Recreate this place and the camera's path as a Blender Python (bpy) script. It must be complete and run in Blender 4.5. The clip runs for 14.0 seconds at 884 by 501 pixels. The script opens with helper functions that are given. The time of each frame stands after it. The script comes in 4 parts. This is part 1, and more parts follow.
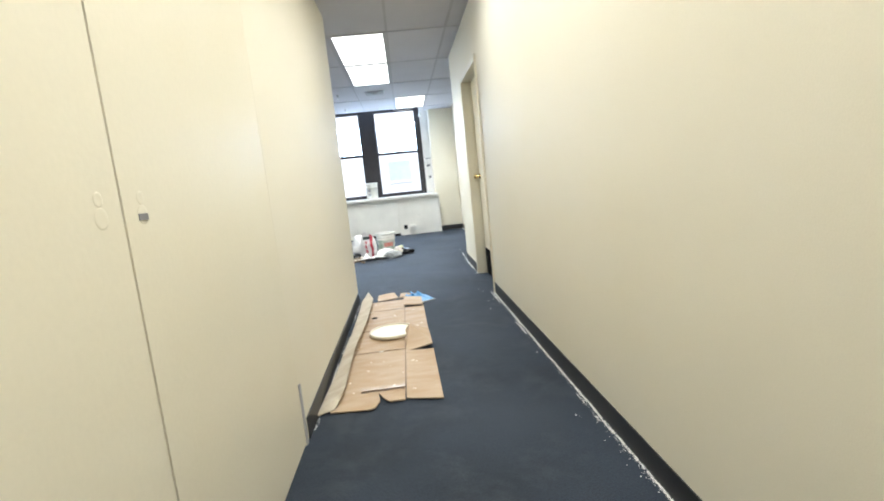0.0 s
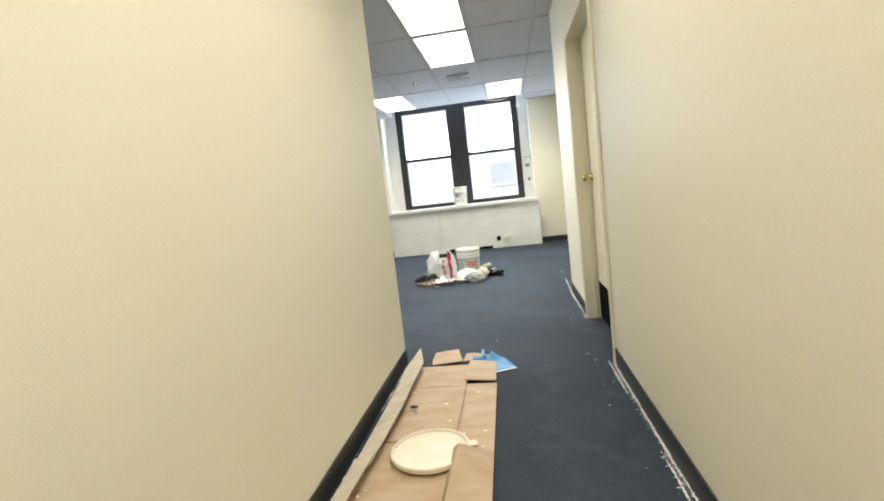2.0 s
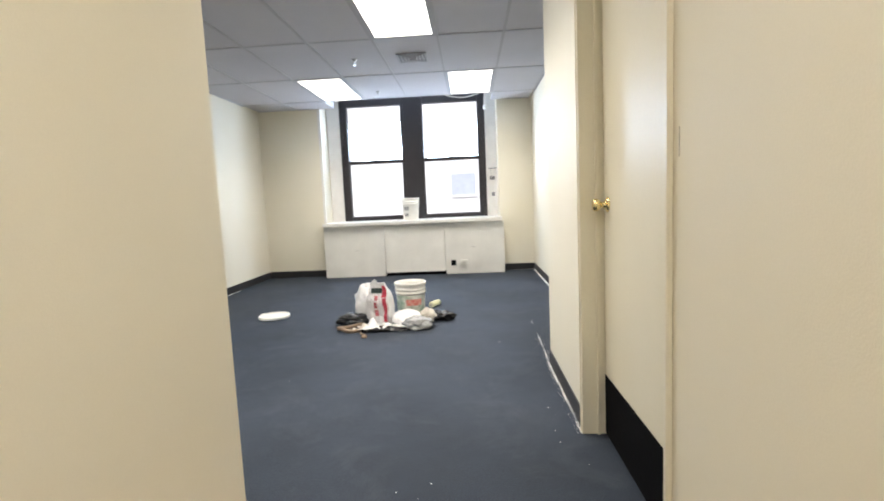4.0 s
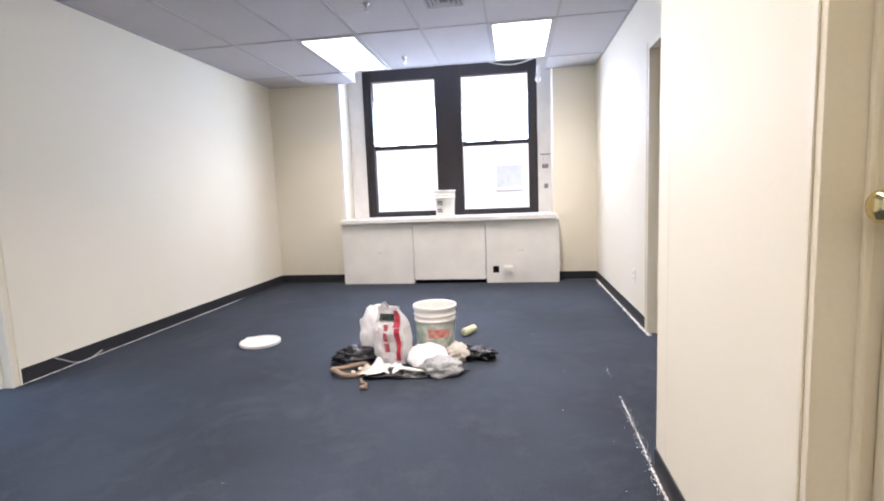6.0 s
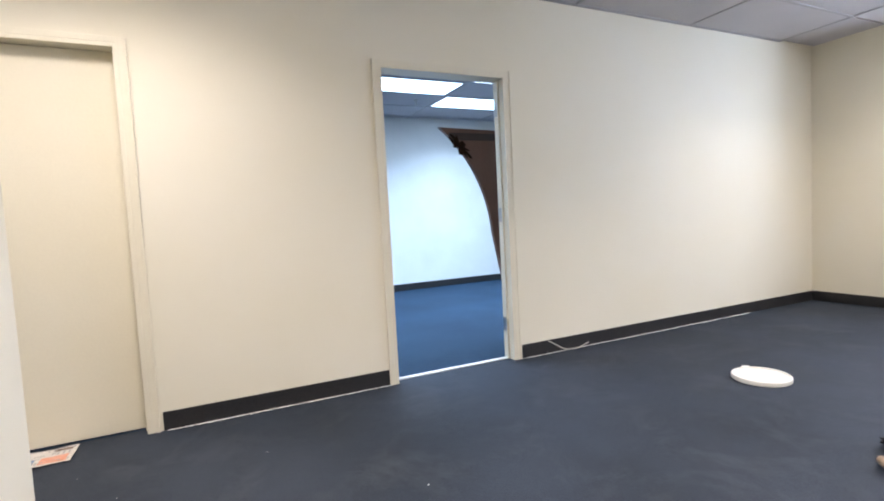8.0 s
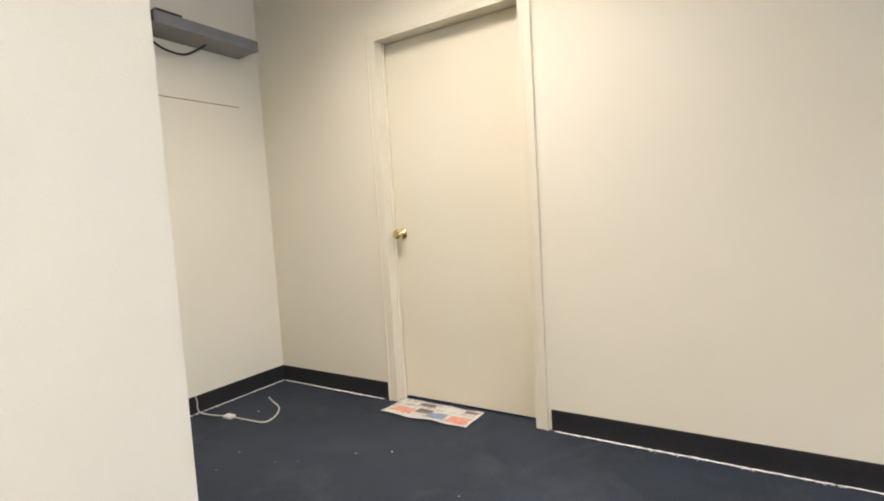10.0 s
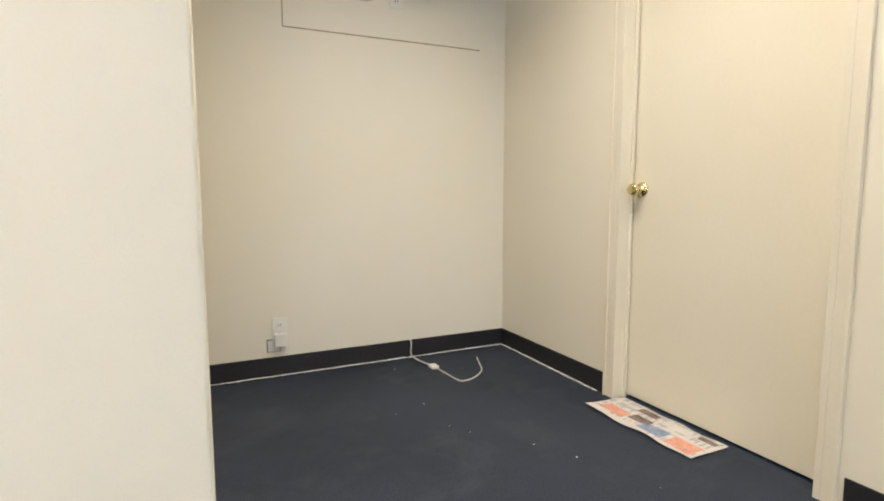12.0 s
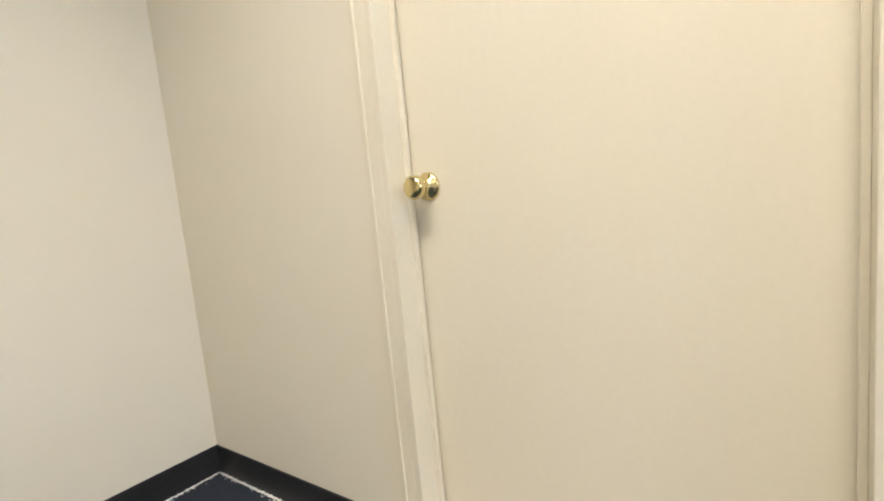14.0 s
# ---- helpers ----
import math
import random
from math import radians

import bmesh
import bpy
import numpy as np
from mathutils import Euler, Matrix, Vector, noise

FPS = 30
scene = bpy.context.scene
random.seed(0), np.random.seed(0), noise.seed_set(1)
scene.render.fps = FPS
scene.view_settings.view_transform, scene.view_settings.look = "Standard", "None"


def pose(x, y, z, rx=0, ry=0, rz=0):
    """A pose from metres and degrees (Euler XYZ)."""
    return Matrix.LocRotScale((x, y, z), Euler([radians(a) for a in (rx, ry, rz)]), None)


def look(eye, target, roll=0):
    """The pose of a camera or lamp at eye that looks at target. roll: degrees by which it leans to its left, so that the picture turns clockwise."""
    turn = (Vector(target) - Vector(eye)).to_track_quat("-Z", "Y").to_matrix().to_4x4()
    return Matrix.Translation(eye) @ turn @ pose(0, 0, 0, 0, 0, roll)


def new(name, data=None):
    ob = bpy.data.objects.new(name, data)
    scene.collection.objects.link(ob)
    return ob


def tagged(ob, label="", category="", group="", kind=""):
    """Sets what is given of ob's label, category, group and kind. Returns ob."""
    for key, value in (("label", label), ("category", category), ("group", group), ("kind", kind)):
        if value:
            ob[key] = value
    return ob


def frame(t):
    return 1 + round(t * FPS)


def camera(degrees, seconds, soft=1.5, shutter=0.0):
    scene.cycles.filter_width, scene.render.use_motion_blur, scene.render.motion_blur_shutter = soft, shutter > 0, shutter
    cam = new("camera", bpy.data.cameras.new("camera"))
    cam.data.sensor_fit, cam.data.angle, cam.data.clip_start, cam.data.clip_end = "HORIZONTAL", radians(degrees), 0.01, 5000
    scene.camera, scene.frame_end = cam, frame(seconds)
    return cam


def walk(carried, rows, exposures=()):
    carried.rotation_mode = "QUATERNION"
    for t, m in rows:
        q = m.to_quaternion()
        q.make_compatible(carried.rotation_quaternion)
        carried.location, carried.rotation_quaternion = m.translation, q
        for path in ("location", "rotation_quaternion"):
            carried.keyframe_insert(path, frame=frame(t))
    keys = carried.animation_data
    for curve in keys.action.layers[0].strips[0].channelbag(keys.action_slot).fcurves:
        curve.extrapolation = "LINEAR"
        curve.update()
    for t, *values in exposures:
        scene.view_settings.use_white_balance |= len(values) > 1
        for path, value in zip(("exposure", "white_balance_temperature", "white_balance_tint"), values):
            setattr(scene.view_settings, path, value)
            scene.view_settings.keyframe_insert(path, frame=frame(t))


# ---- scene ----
cam = camera(84.0, 14.0, soft=1.9)
PATH = [
    (0, (0.217, -4.447, 1.061), (0.345, -2.47, 0.782), -5.9),
    (0.5, (0.245, -4.12, 1.06), (0.041, -2.146, 0.808), -7.8),
    (1, (0.362, -3.708, 1.071), (0.086, -1.742, 0.827), -5.4),
    (1.5, (0.397, -3.266, 1.062), (0.165, -1.289, 0.868), -5.7),
    (2, (0.444, -2.873, 1.061), (0.152, -0.908, 0.838), -6.5),
    (2.5, (0.468, -2.406, 1.031), (0.271, -0.422, 0.873), -0.8),
    (3, (0.459, -2.054, 1.067), (0.357, -0.068, 0.853), -3.0),
    (5.5, (0.448, -0.281, 1.136), (0.268, 1.702, 0.949), -1.6),
    (6, (0.428, -0.02, 1.114), (0.13, 1.945, 0.889), -2.2),
    (6.5, (0.425, 0.25, 1.07), (-0.24, 2.123, 0.851), -1.6),
    (7, (0.434, 0.475, 1.104), (-0.621, 2.165, 0.934), -1.6),
    (7.5, (0.334, 0.565, 1.075), (-1.202, 1.835, 0.911), -3.2),
    (8, (0.199, 0.613, 1.039), (-1.606, 1.466, 0.913), -3.0),
    (8.5, (0.089, 0.763, 1.032), (-1.841, 1.268, 0.9), -3.5),
    (9, (-0.144, 0.931, 1.034), (-2.14, 0.988, 0.916), -3.9),
    (11.5, (-1.071, 1.181, 0.937), (-1.861, -0.645, 0.729), -2.2),
    (12, (-1.133, 1.053, 0.891), (-1.971, -0.752, 0.693), -0.1),
    (12.5, (-1.222, 0.876, 0.962), (-2.127, -0.892, 0.729), -1.5),
    (13, (-1.498, 0.696, 0.946), (-2.468, -1.045, 0.77), -2.4),
    (13.5, (-1.785, 0.394, 0.969), (-3.075, -1.115, 0.726), -3.5),
    (14, (-1.904, 0.165, 0.928), (-3.508, -1.004, 0.686), -5.5),
]
EXPOSURES = [(0, 0.20, 5750, 9), (1, 0.13, 5950, 9), (2, 0.02, 6350, 8), (3, -0.04, 6450, 9), (5.5, 0.09, 6250, 23), (6.5, 0.09, 6250, 24), (7.5, 0.08, 6300, 22), (9, 0.09, 6400, 20), (11.5, 0.0, 6650, 17), (13, 0.18, 6600, 16), (14, 0.16, 6450, 17)]
walk(cam, [(t, look(eye, target, roll)) for t, eye, target, roll in PATH], EXPOSURES)

# ---- light ----
world = bpy.data.worlds.new("sky")
scene.world = world
world.use_nodes = True
wn = world.node_tree
sky = wn.nodes.new("ShaderNodeTexSky")
sky.sky_type = 'NISHITA'
sky.sun_disc = False
sky.sun_elevation, sky.sun_rotation = radians(38), radians(200)
wn.nodes["Background"].inputs[1].default_value = 0.15
wn.links.new(sky.outputs[0], wn.nodes["Background"].inputs[0])
sun = new("sun", bpy.data.lights.new("sun", 'SUN'))
sun.data.energy, sun.data.angle, sun.data.color = 5.0, radians(0.6), (1.0, 0.95, 0.88)
sun.rotation_euler = (radians(52), 0, radians(-20))


def window_light(name, x, y, z, w, h, energy, color, face):
    ob = new(name, bpy.data.lights.new(name, 'AREA'))
    ob.data.shape, ob.data.size, ob.data.size_y = 'RECTANGLE', w, h
    ob.data.energy, ob.data.color = energy, color
    ob.matrix_world = look((x, y, z), (x + face[0], y + face[1], z + face[2]))
    return ob


DAY = (0.64, 0.81, 1.0)
window_light("window_daylight", -1.03, 6.72, 2.22, 0.82, 0.84, 38, DAY, (0, -1, -0.3))
window_light("window_daylight", 0.20, 6.72, 2.22, 0.82, 0.84, 40, DAY, (0, -1, -0.3))
window_light("window_daylight", 2.6, 6.72, 1.65, 1.1, 1.6, 30, DAY, (0, -1, -0.2))
SPREAD = 130.0      # cut-off of the prismatic diffusers, degrees
POWER = {"lit_diffuser": 23.0, "dim_lit_diffuser": 7.2, "bright_lit_diffuser": 26.0, "cool_lit_diffuser": 40.0}

# ---- materials ----


def material(name):
    m = bpy.data.materials.new(name)
    m.use_nodes = True
    return m, m.node_tree.nodes, m.node_tree.links, m.node_tree.nodes["Principled BSDF"]


def surface(name, base, rough=0.6, metal=0.0, vary=0.08, scale=3.0, fine=120.0, bump=0.05, hue=None, spec=None,
            stretch=(1, 1, 1), random_piece=0.0, tint_amount=0.5, sheen=0.0, transmission=0.0):
    """Paint-like surface with two scales of variation (broad stains and fine grain) and a fine relief."""
    m, n, l, b = material(name)
    co = n.new("ShaderNodeTexCoord")
    mp = n.new("ShaderNodeMapping")
    mp.inputs["Scale"].default_value = stretch
    l.new(co.outputs["Object"], mp.inputs[0])
    broad = n.new("ShaderNodeTexNoise")
    broad.inputs["Scale"].default_value, broad.inputs["Detail"].default_value = scale, 6
    grain = n.new("ShaderNodeTexNoise")
    grain.inputs["Scale"].default_value, grain.inputs["Detail"].default_value = fine, 3
    l.new(mp.outputs[0], broad.inputs[0])
    l.new(mp.outputs[0], grain.inputs[0])
    other = hue or tuple(c * 0.75 for c in base)
    ramp = n.new("ShaderNodeMapRange")
    ramp.inputs[1].default_value, ramp.inputs[2].default_value = 0.35, 0.75
    l.new(broad.outputs[0], ramp.inputs[0])
    mix = n.new("ShaderNodeMix")
    mix.data_type = 'RGBA'
    mix.inputs[6].default_value, mix.inputs[7].default_value = (*base, 1), (*other, 1)
    scaled = n.new("ShaderNodeMath")
    scaled.operation = 'MULTIPLY'
    scaled.inputs[1].default_value = tint_amount
    l.new(ramp.outputs[0], scaled.inputs[0])
    l.new(scaled.outputs[0], mix.inputs[0])
    hsv = n.new("ShaderNodeHueSaturation")
    val = n.new("ShaderNodeMapRange")
    val.inputs[1].default_value, val.inputs[2].default_value = 0.25, 0.75
    val.inputs[3].default_value, val.inputs[4].default_value = 1 - vary, 1 + vary
    l.new(grain.outputs[0], val.inputs[0])
    l.new(mix.outputs[2], hsv.inputs["Color"])
    if random_piece:
        info = n.new("ShaderNodeObjectInfo")
        piece = n.new("ShaderNodeMapRange")
        piece.inputs[3].default_value, piece.inputs[4].default_value = 1 - random_piece, 1 + random_piece
        l.new(info.outputs["Random"], piece.inputs[0])
        both = n.new("ShaderNodeMath")
        both.operation = 'MULTIPLY'
        l.new(val.outputs[0], both.inputs[0])
        l.new(piece.outputs[0], both.inputs[1])
        l.new(both.outputs[0], hsv.inputs["Value"])
    else:
        l.new(val.outputs[0], hsv.inputs["Value"])
    l.new(hsv.outputs[0], b.inputs["Base Color"])
    b.inputs["Roughness"].default_value, b.inputs["Metallic"].default_value = rough, metal
    if spec is not None:
        b.inputs["Specular IOR Level"].default_value = spec
    if sheen:
        b.inputs["Sheen Weight"].default_value = sheen
    if transmission:
        b.inputs["Transmission Weight"].default_value = transmission
    if bump:
        bp = n.new("ShaderNodeBump")
        bp.inputs["Strength"].default_value, bp.inputs["Distance"].default_value = bump, 0.01
        add = n.new("ShaderNodeMath")
        add.operation = 'ADD'
        l.new(broad.outputs[0], add.inputs[0])
        l.new(grain.outputs[0], add.inputs[1])
        l.new(add.outputs[0], bp.inputs["Height"])
        l.new(bp.outputs[0], b.inputs["Normal"])
    return m


def glow(name, color, strength):
    m, n, l, b = material(name)
    b.inputs["Base Color"].default_value = (*color, 1)
    b.inputs["Roughness"].default_value = 0.4
    b.inputs["Emission Color"].default_value = (*color, 1)
    b.inputs["Emission Strength"].default_value = strength
    return m


PAINT = surface("cream_wall_paint", (0.80, 0.757, 0.635), 0.62, vary=0.015, scale=1.3, fine=260, bump=0.06,
                hue=(0.785, 0.732, 0.585), tint_amount=0.8, spec=0.3)
WHITE_PAINT = surface("white_wall_paint", (0.80, 0.80, 0.78), 0.6, vary=0.015, scale=1.5, fine=260, bump=0.05, spec=0.3)
TRIM = surface("cream_enamel", (0.78, 0.735, 0.60), 0.38, vary=0.02, scale=4, fine=90, bump=0.04, hue=(0.72, 0.66, 0.51))
DOOR_PAINT = surface("cream_door_enamel", (0.79, 0.742, 0.60), 0.42, vary=0.015, scale=2.0, fine=70, bump=0.04,
                     hue=(0.76, 0.70, 0.54), tint_amount=0.6)
RADIATOR_PAINT = surface("offwhite_metal_paint", (0.84, 0.825, 0.77), 0.45, vary=0.02, scale=3, fine=60, bump=0.04)
VINYL = surface("black_vinyl", (0.018, 0.018, 0.020), 0.42, vary=0.2, scale=6, fine=80, bump=0.06, hue=(0.03, 0.03, 0.032))
CARPET = surface("blue_grey_carpet", (0.0350, 0.0450, 0.0630), 0.74, vary=0.30, scale=1.3, fine=150, bump=0.35,
                 hue=(0.0170, 0.0230, 0.0320), spec=0.20, tint_amount=1.0)
# Carpet copy; the cool office light's blue is put into its colour.
OFFICE_CARPET = surface("carpet_blue_for_cool_light", (0.016, 0.042, 0.075), 0.8, vary=0.25, scale=1.6, fine=150, bump=0.35,
                        hue=(0.010, 0.028, 0.055), spec=0.17, tint_amount=1.0)
# pale dusty smears trodden into the carpet
cn, cl = CARPET.node_tree.nodes, CARPET.node_tree.links
shader = cn["Principled BSDF"]
pile_colour = shader.inputs["Base Color"].links[0].from_socket
place = cn.new("ShaderNodeTexCoord")
smear = cn.new("ShaderNodeTexNoise")
smear.inputs["Scale"].default_value, smear.inputs["Detail"].default_value = 2.6, 9
smear.inputs["Roughness"].default_value, smear.inputs["Distortion"].default_value = 0.72, 0.4
cl.new(place.outputs["Object"], smear.inputs[0])
amount = cn.new("ShaderNodeMapRange")
amount.inputs[1].default_value, amount.inputs[2].default_value = 0.50, 0.74
amount.inputs[3].default_value, amount.inputs[4].default_value = 0.0, 0.26
cl.new(smear.outputs[0], amount.inputs[0])
dusty = cn.new("ShaderNodeMix")
dusty.data_type = 'RGBA'
dusty.inputs[7].default_value = (0.120, 0.130, 0.145, 1)
cl.new(amount.outputs[0], dusty.inputs[0])
cl.new(pile_colour, dusty.inputs[6])
cl.new(dusty.outputs[2], shader.inputs["Base Color"])
TILE = surface("ceiling_tile", (0.54, 0.525, 0.55), 0.9, vary=0.05, scale=2.2, fine=180, bump=0.12, hue=(0.47, 0.455, 0.48))
TBAR = surface("white_grid_metal", (0.47, 0.46, 0.475), 0.75, vary=0.03, spec=0.15)
BLACK_FRAME = surface("dark_bronze_paint", (0.022, 0.019, 0.021), 0.45, vary=0.15, scale=5, fine=60, bump=0.06,
                      hue=(0.035, 0.03, 0.032))
SILL = surface("white_sill_paint", (0.82, 0.80, 0.76), 0.35, vary=0.03, scale=5, fine=50, bump=0.05)
BRASS = surface("polished_brass", (0.82, 0.69, 0.36), 0.16, metal=1.0, vary=0.04, scale=20, fine=200, bump=0.01)
STEEL = surface("dull_steel", (0.55, 0.54, 0.52), 0.35, metal=1.0, vary=0.06, scale=20, fine=200, bump=0.02)
CARDBOARD = surface("brown_cardboard", (0.46, 0.325, 0.195), 0.7, vary=0.07, scale=5, fine=150, bump=0.08,
                    hue=(0.56, 0.45, 0.33), stretch=(1, 2.5, 1), tint_amount=0.9)
WHITE_PLASTIC = surface("white_plastic", (0.82, 0.81, 0.76), 0.4, vary=0.02, scale=9, fine=70, bump=0.02, hue=(0.72, 0.70, 0.62))
CREAM_PLASTIC = surface("paint_smeared_plastic", (0.80, 0.75, 0.60), 0.45, vary=0.03, scale=9, fine=40, bump=0.08,
                        hue=(0.70, 0.62, 0.45))
BLUE_PLASTIC = surface("dusty_blue_plastic", (0.05, 0.25, 0.58), 0.45, vary=0.06, scale=14, fine=90, bump=0.04,
                       hue=(0.20, 0.42, 0.66))
PLASTER = surface("white_plaster_dust", (0.80, 0.79, 0.76), 0.9, vary=0.1, scale=30, fine=200, bump=0.2)
# Near-black that puts the shade of gaps and hollows into the colour.
FLAT_BLACK = surface("flat_black_fill", (0.006, 0.006, 0.007), 0.95, vary=0.2, scale=20, fine=90, bump=0.0, spec=0.05)
GREY_METAL = surface("grey_painted_metal", (0.22, 0.22, 0.23), 0.45, vary=0.06, scale=6, fine=60, bump=0.03)
LAMP_ON = glow("lit_diffuser", (1.0, 0.94, 0.82), 4.0)
LAMP_DIM = glow("dim_lit_diffuser", (1.0, 0.94, 0.82), 3.0)
LAMP_BRIGHT = glow("bright_lit_diffuser", (1.0, 0.94, 0.82), 4.5)
LAMP_COOL = glow("cool_lit_diffuser", (0.55, 0.79, 1.0), 6.0)

GLASS, gn, gl, gb = material("window_glass")
gb.inputs["Base Color"].default_value = (0.95, 0.98, 1, 1)
gb.inputs["Roughness"].default_value = 0.02
gb.inputs["Transmission Weight"].default_value = 1.0
gb.inputs["IOR"].default_value = 1.45

# ---- building blocks ----


def block(bm, x0, x1, y0, y1, z0, z1):
    vs = [bm.verts.new((x, y, z)) for z in (z0, z1) for y in (y0, y1) for x in (x0, x1)]
    for a, b, c, d in ((0, 2, 3, 1), (4, 5, 7, 6), (0, 1, 5, 4), (2, 6, 7, 3), (0, 4, 6, 2), (1, 3, 7, 5)):
        bm.faces.new([vs[i] for i in (a, b, c, d)])
    return bm


def boxes(*rows, bevel=0.0):
    bm = bmesh.new()
    for r in rows:
        block(bm, *r)
    if bevel:
        bmesh.ops.bevel(bm, geom=bm.edges[:], offset=bevel, segments=2, affect='EDGES', profile=0.6)
    return bm


def mesh_of(bm, name, mat, smooth=False):
    me = bpy.data.meshes.new(name)
    bmesh.ops.recalc_face_normals(bm, faces=bm.faces[:])
    if smooth:
        for f in bm.faces:
            f.smooth = True
    bm.to_mesh(me)
    bm.free()
    me.materials.append(mat)
    return me


def part(name, bm, mat, parent=None, label="", smooth=False):
    ob = new(name, mesh_of(bm, name, mat, smooth))
    if parent is not None:
        ob.parent = parent
        if parent.type == 'EMPTY':
            ob.matrix_parent_inverse = Matrix.Identity(4)
    if label:
        ob["label"] = label
    return ob


def thing(name, at, label, category, group="", turn=0.0):
    ob = new(name)
    ob.empty_display_size = 0.05
    ob.matrix_world = pose(at[0], at[1], at[2], 0, 0, turn)
    return tagged(ob, label, category, group)


def setting(name, bm, mat, label, category):
    return tagged(part(name, bm, mat), label, category, "", "structure")


def lathe(profile, segments=32, cap=True):
    """A turned body from (radius, height) pairs."""
    bm = bmesh.new()
    rings = []
    for r, z in profile:
        rings.append([bm.verts.new((r * math.cos(2 * math.pi * i / segments), r * math.sin(2 * math.pi * i / segments), z))
                      for i in range(segments)])
    for a, b in zip(rings, rings[1:]):
        for i in range(segments):
            j = (i + 1) % segments
            bm.faces.new((a[i], a[j], b[j], b[i]))
    if cap:
        bm.faces.new(rings[0])
        bm.faces.new(rings[-1])
    return bm


def tube(points, radius, segments=8):
    """A round cord along points."""
    bm = bmesh.new()
    pts = [Vector(p) for p in points]
    rings = []
    for i, p in enumerate(pts):
        d = (pts[min(i + 1, len(pts) - 1)] - pts[max(i - 1, 0)]).normalized()
        side = d.cross(Vector((0, 0, 1)))
        if side.length < 0.05:
            side = d.cross(Vector((1, 0, 0)))
        side.normalize()
        up = side.cross(d)
        rings.append([bm.verts.new(p + (side * math.cos(a) + up * math.sin(a)) * radius)
                      for a in (2 * math.pi * k / segments for k in range(segments))])
    for a, b in zip(rings, rings[1:]):
        for i in range(segments):
            j = (i + 1) % segments
            bm.faces.new((a[i], a[j], b[j], b[i]))
    bm.faces.new(rings[0])
    bm.faces.new(rings[-1])
    return bm


def spline(points, steps=8):
    """A smooth curve through the points."""
    p = [Vector(q) for q in points]
    p = [p[0] * 2 - p[1], *p, p[-1] * 2 - p[-2]]
    out = []
    for i in range(1, len(p) - 2):
        for k in range(steps):
            t = k / steps
            out.append(0.5 * (2 * p[i] + (p[i + 1] - p[i - 1]) * t + (2 * p[i - 1] - 5 * p[i] + 4 * p[i + 1] - p[i + 2]) * t * t
                              + (3 * p[i] - p[i - 1] - 3 * p[i + 1] + p[i + 2]) * t ** 3))
    out.append(p[-2])
    return out


def moved(bm, m):
    bmesh.ops.transform(bm, matrix=m, verts=bm.verts[:])
    return bm


# ---- the plan ----
XW = -2.75        # west wall of the room
XE = 1.42         # east wall of the room
YN = 6.25         # window wall
XCR = 0.955       # corridor, east side
XCL = -0.318      # corridor, west side
YR = 0.235         # free end of the slanting return wall
YB = 0.156        # where the corridor's west side ends
XB = -1.115       # alcove's east side
YA = -1.535       # alcove's back wall
YS = 1.905        # where the corridor's east side ends
YK = -6.4         # corridor's closed end
H = 2.58          # ceiling
XA = -6.7         # far wall of the neighbouring office
HA = 2.58         # its ceiling
T = 0.12
TOP = 3.6

setting("floor_office", boxes((-8.7, XW - 0.072, -7.0, 8.2, -0.12, 0.0)), OFFICE_CARPET, "neighbouring office carpet, bluer in colour for the cool light", "carpet")
setting("floor", boxes((XW - 0.072, 5.6, -7.0, 8.2, -0.12, 0.0)), CARPET, "dark blue-grey office carpet with plaster dust", "carpet")

# west wall with two doorways
AY0, AY1, AH = 1.63, 2.555, 2.015
BY0, BY1, BH = -0.592, 0.27, 2.0
setting("wall_west", boxes((XW - T, XW, YA - T, BY0, 0, TOP), (XW - T, XW, BY1, AY0, 0, TOP), (XW - T, XW, AY1, YN, 0, TOP),
                           (XW - T, XW, BY0, BY1, BH, TOP), (XW - T, XW, AY0, AY1, AH, TOP)), PAINT,
        "cream painted wall with two doorways", "wall")
setting("wall_alcove_back", boxes((XW, XCL - 0.1, YA - T, YA, 0, H)), PAINT, "cream painted alcove wall", "wall")
bm = bmesh.new()
ends = [[bm.verts.new((x, y, z)) for x, y in ((XCL - 0.1, YB - 0.115), (XCL - 0.1, YB + 0.01), (XB, YR), (XB, YR - 0.115))] for z in (0, H)]
bm.faces.new(ends[0])
bm.faces.new(ends[1])
for k in range(4):
    bm.faces.new((ends[0][k], ends[0][(k + 1) % 4], ends[1][(k + 1) % 4], ends[1][k]))
bmesh.ops.recalc_face_normals(bm, faces=bm.faces[:])
bmesh.ops.bevel(bm, geom=[e for e in bm.edges if abs(e.verts[0].co.z - e.verts[1].co.z) > 1], offset=0.004, segments=2, affect='EDGES')
setting("wall_return", bm, PAINT, "cream painted return wall at the corridor's end", "wall")
# corridor west wall with a pair of flush closet doors
CY0, CYM, CY1, CH = -4.49, -3.465, -2.43, 2.12
setting("wall_corridor_west", boxes((XCL - 0.1, XCL, CY1, YB, 0, H), bevel=0.0004), PAINT, "cream painted corridor wall", "wall")
setting("wall_corridor_south", boxes((XCL - 0.1, XCL, YK, CY0, 0, H), bevel=0.0004), PAINT, "cream painted corridor wall beside the closet", "wall")
setting("wall_over_closet", boxes((XCL - 0.1, XCL, CY0, CY1, CH, H), bevel=0.0004), PAINT, "cream painted wall above the closet doors", "wall")
setting("wall_closet_back", boxes((XB, XCL - 0.1, -4.8, -4.7, 0, H), (XB - 0.1, XB, -4.8, YA - T, 0, H)), PAINT,
        "plain closet walls", "wall")
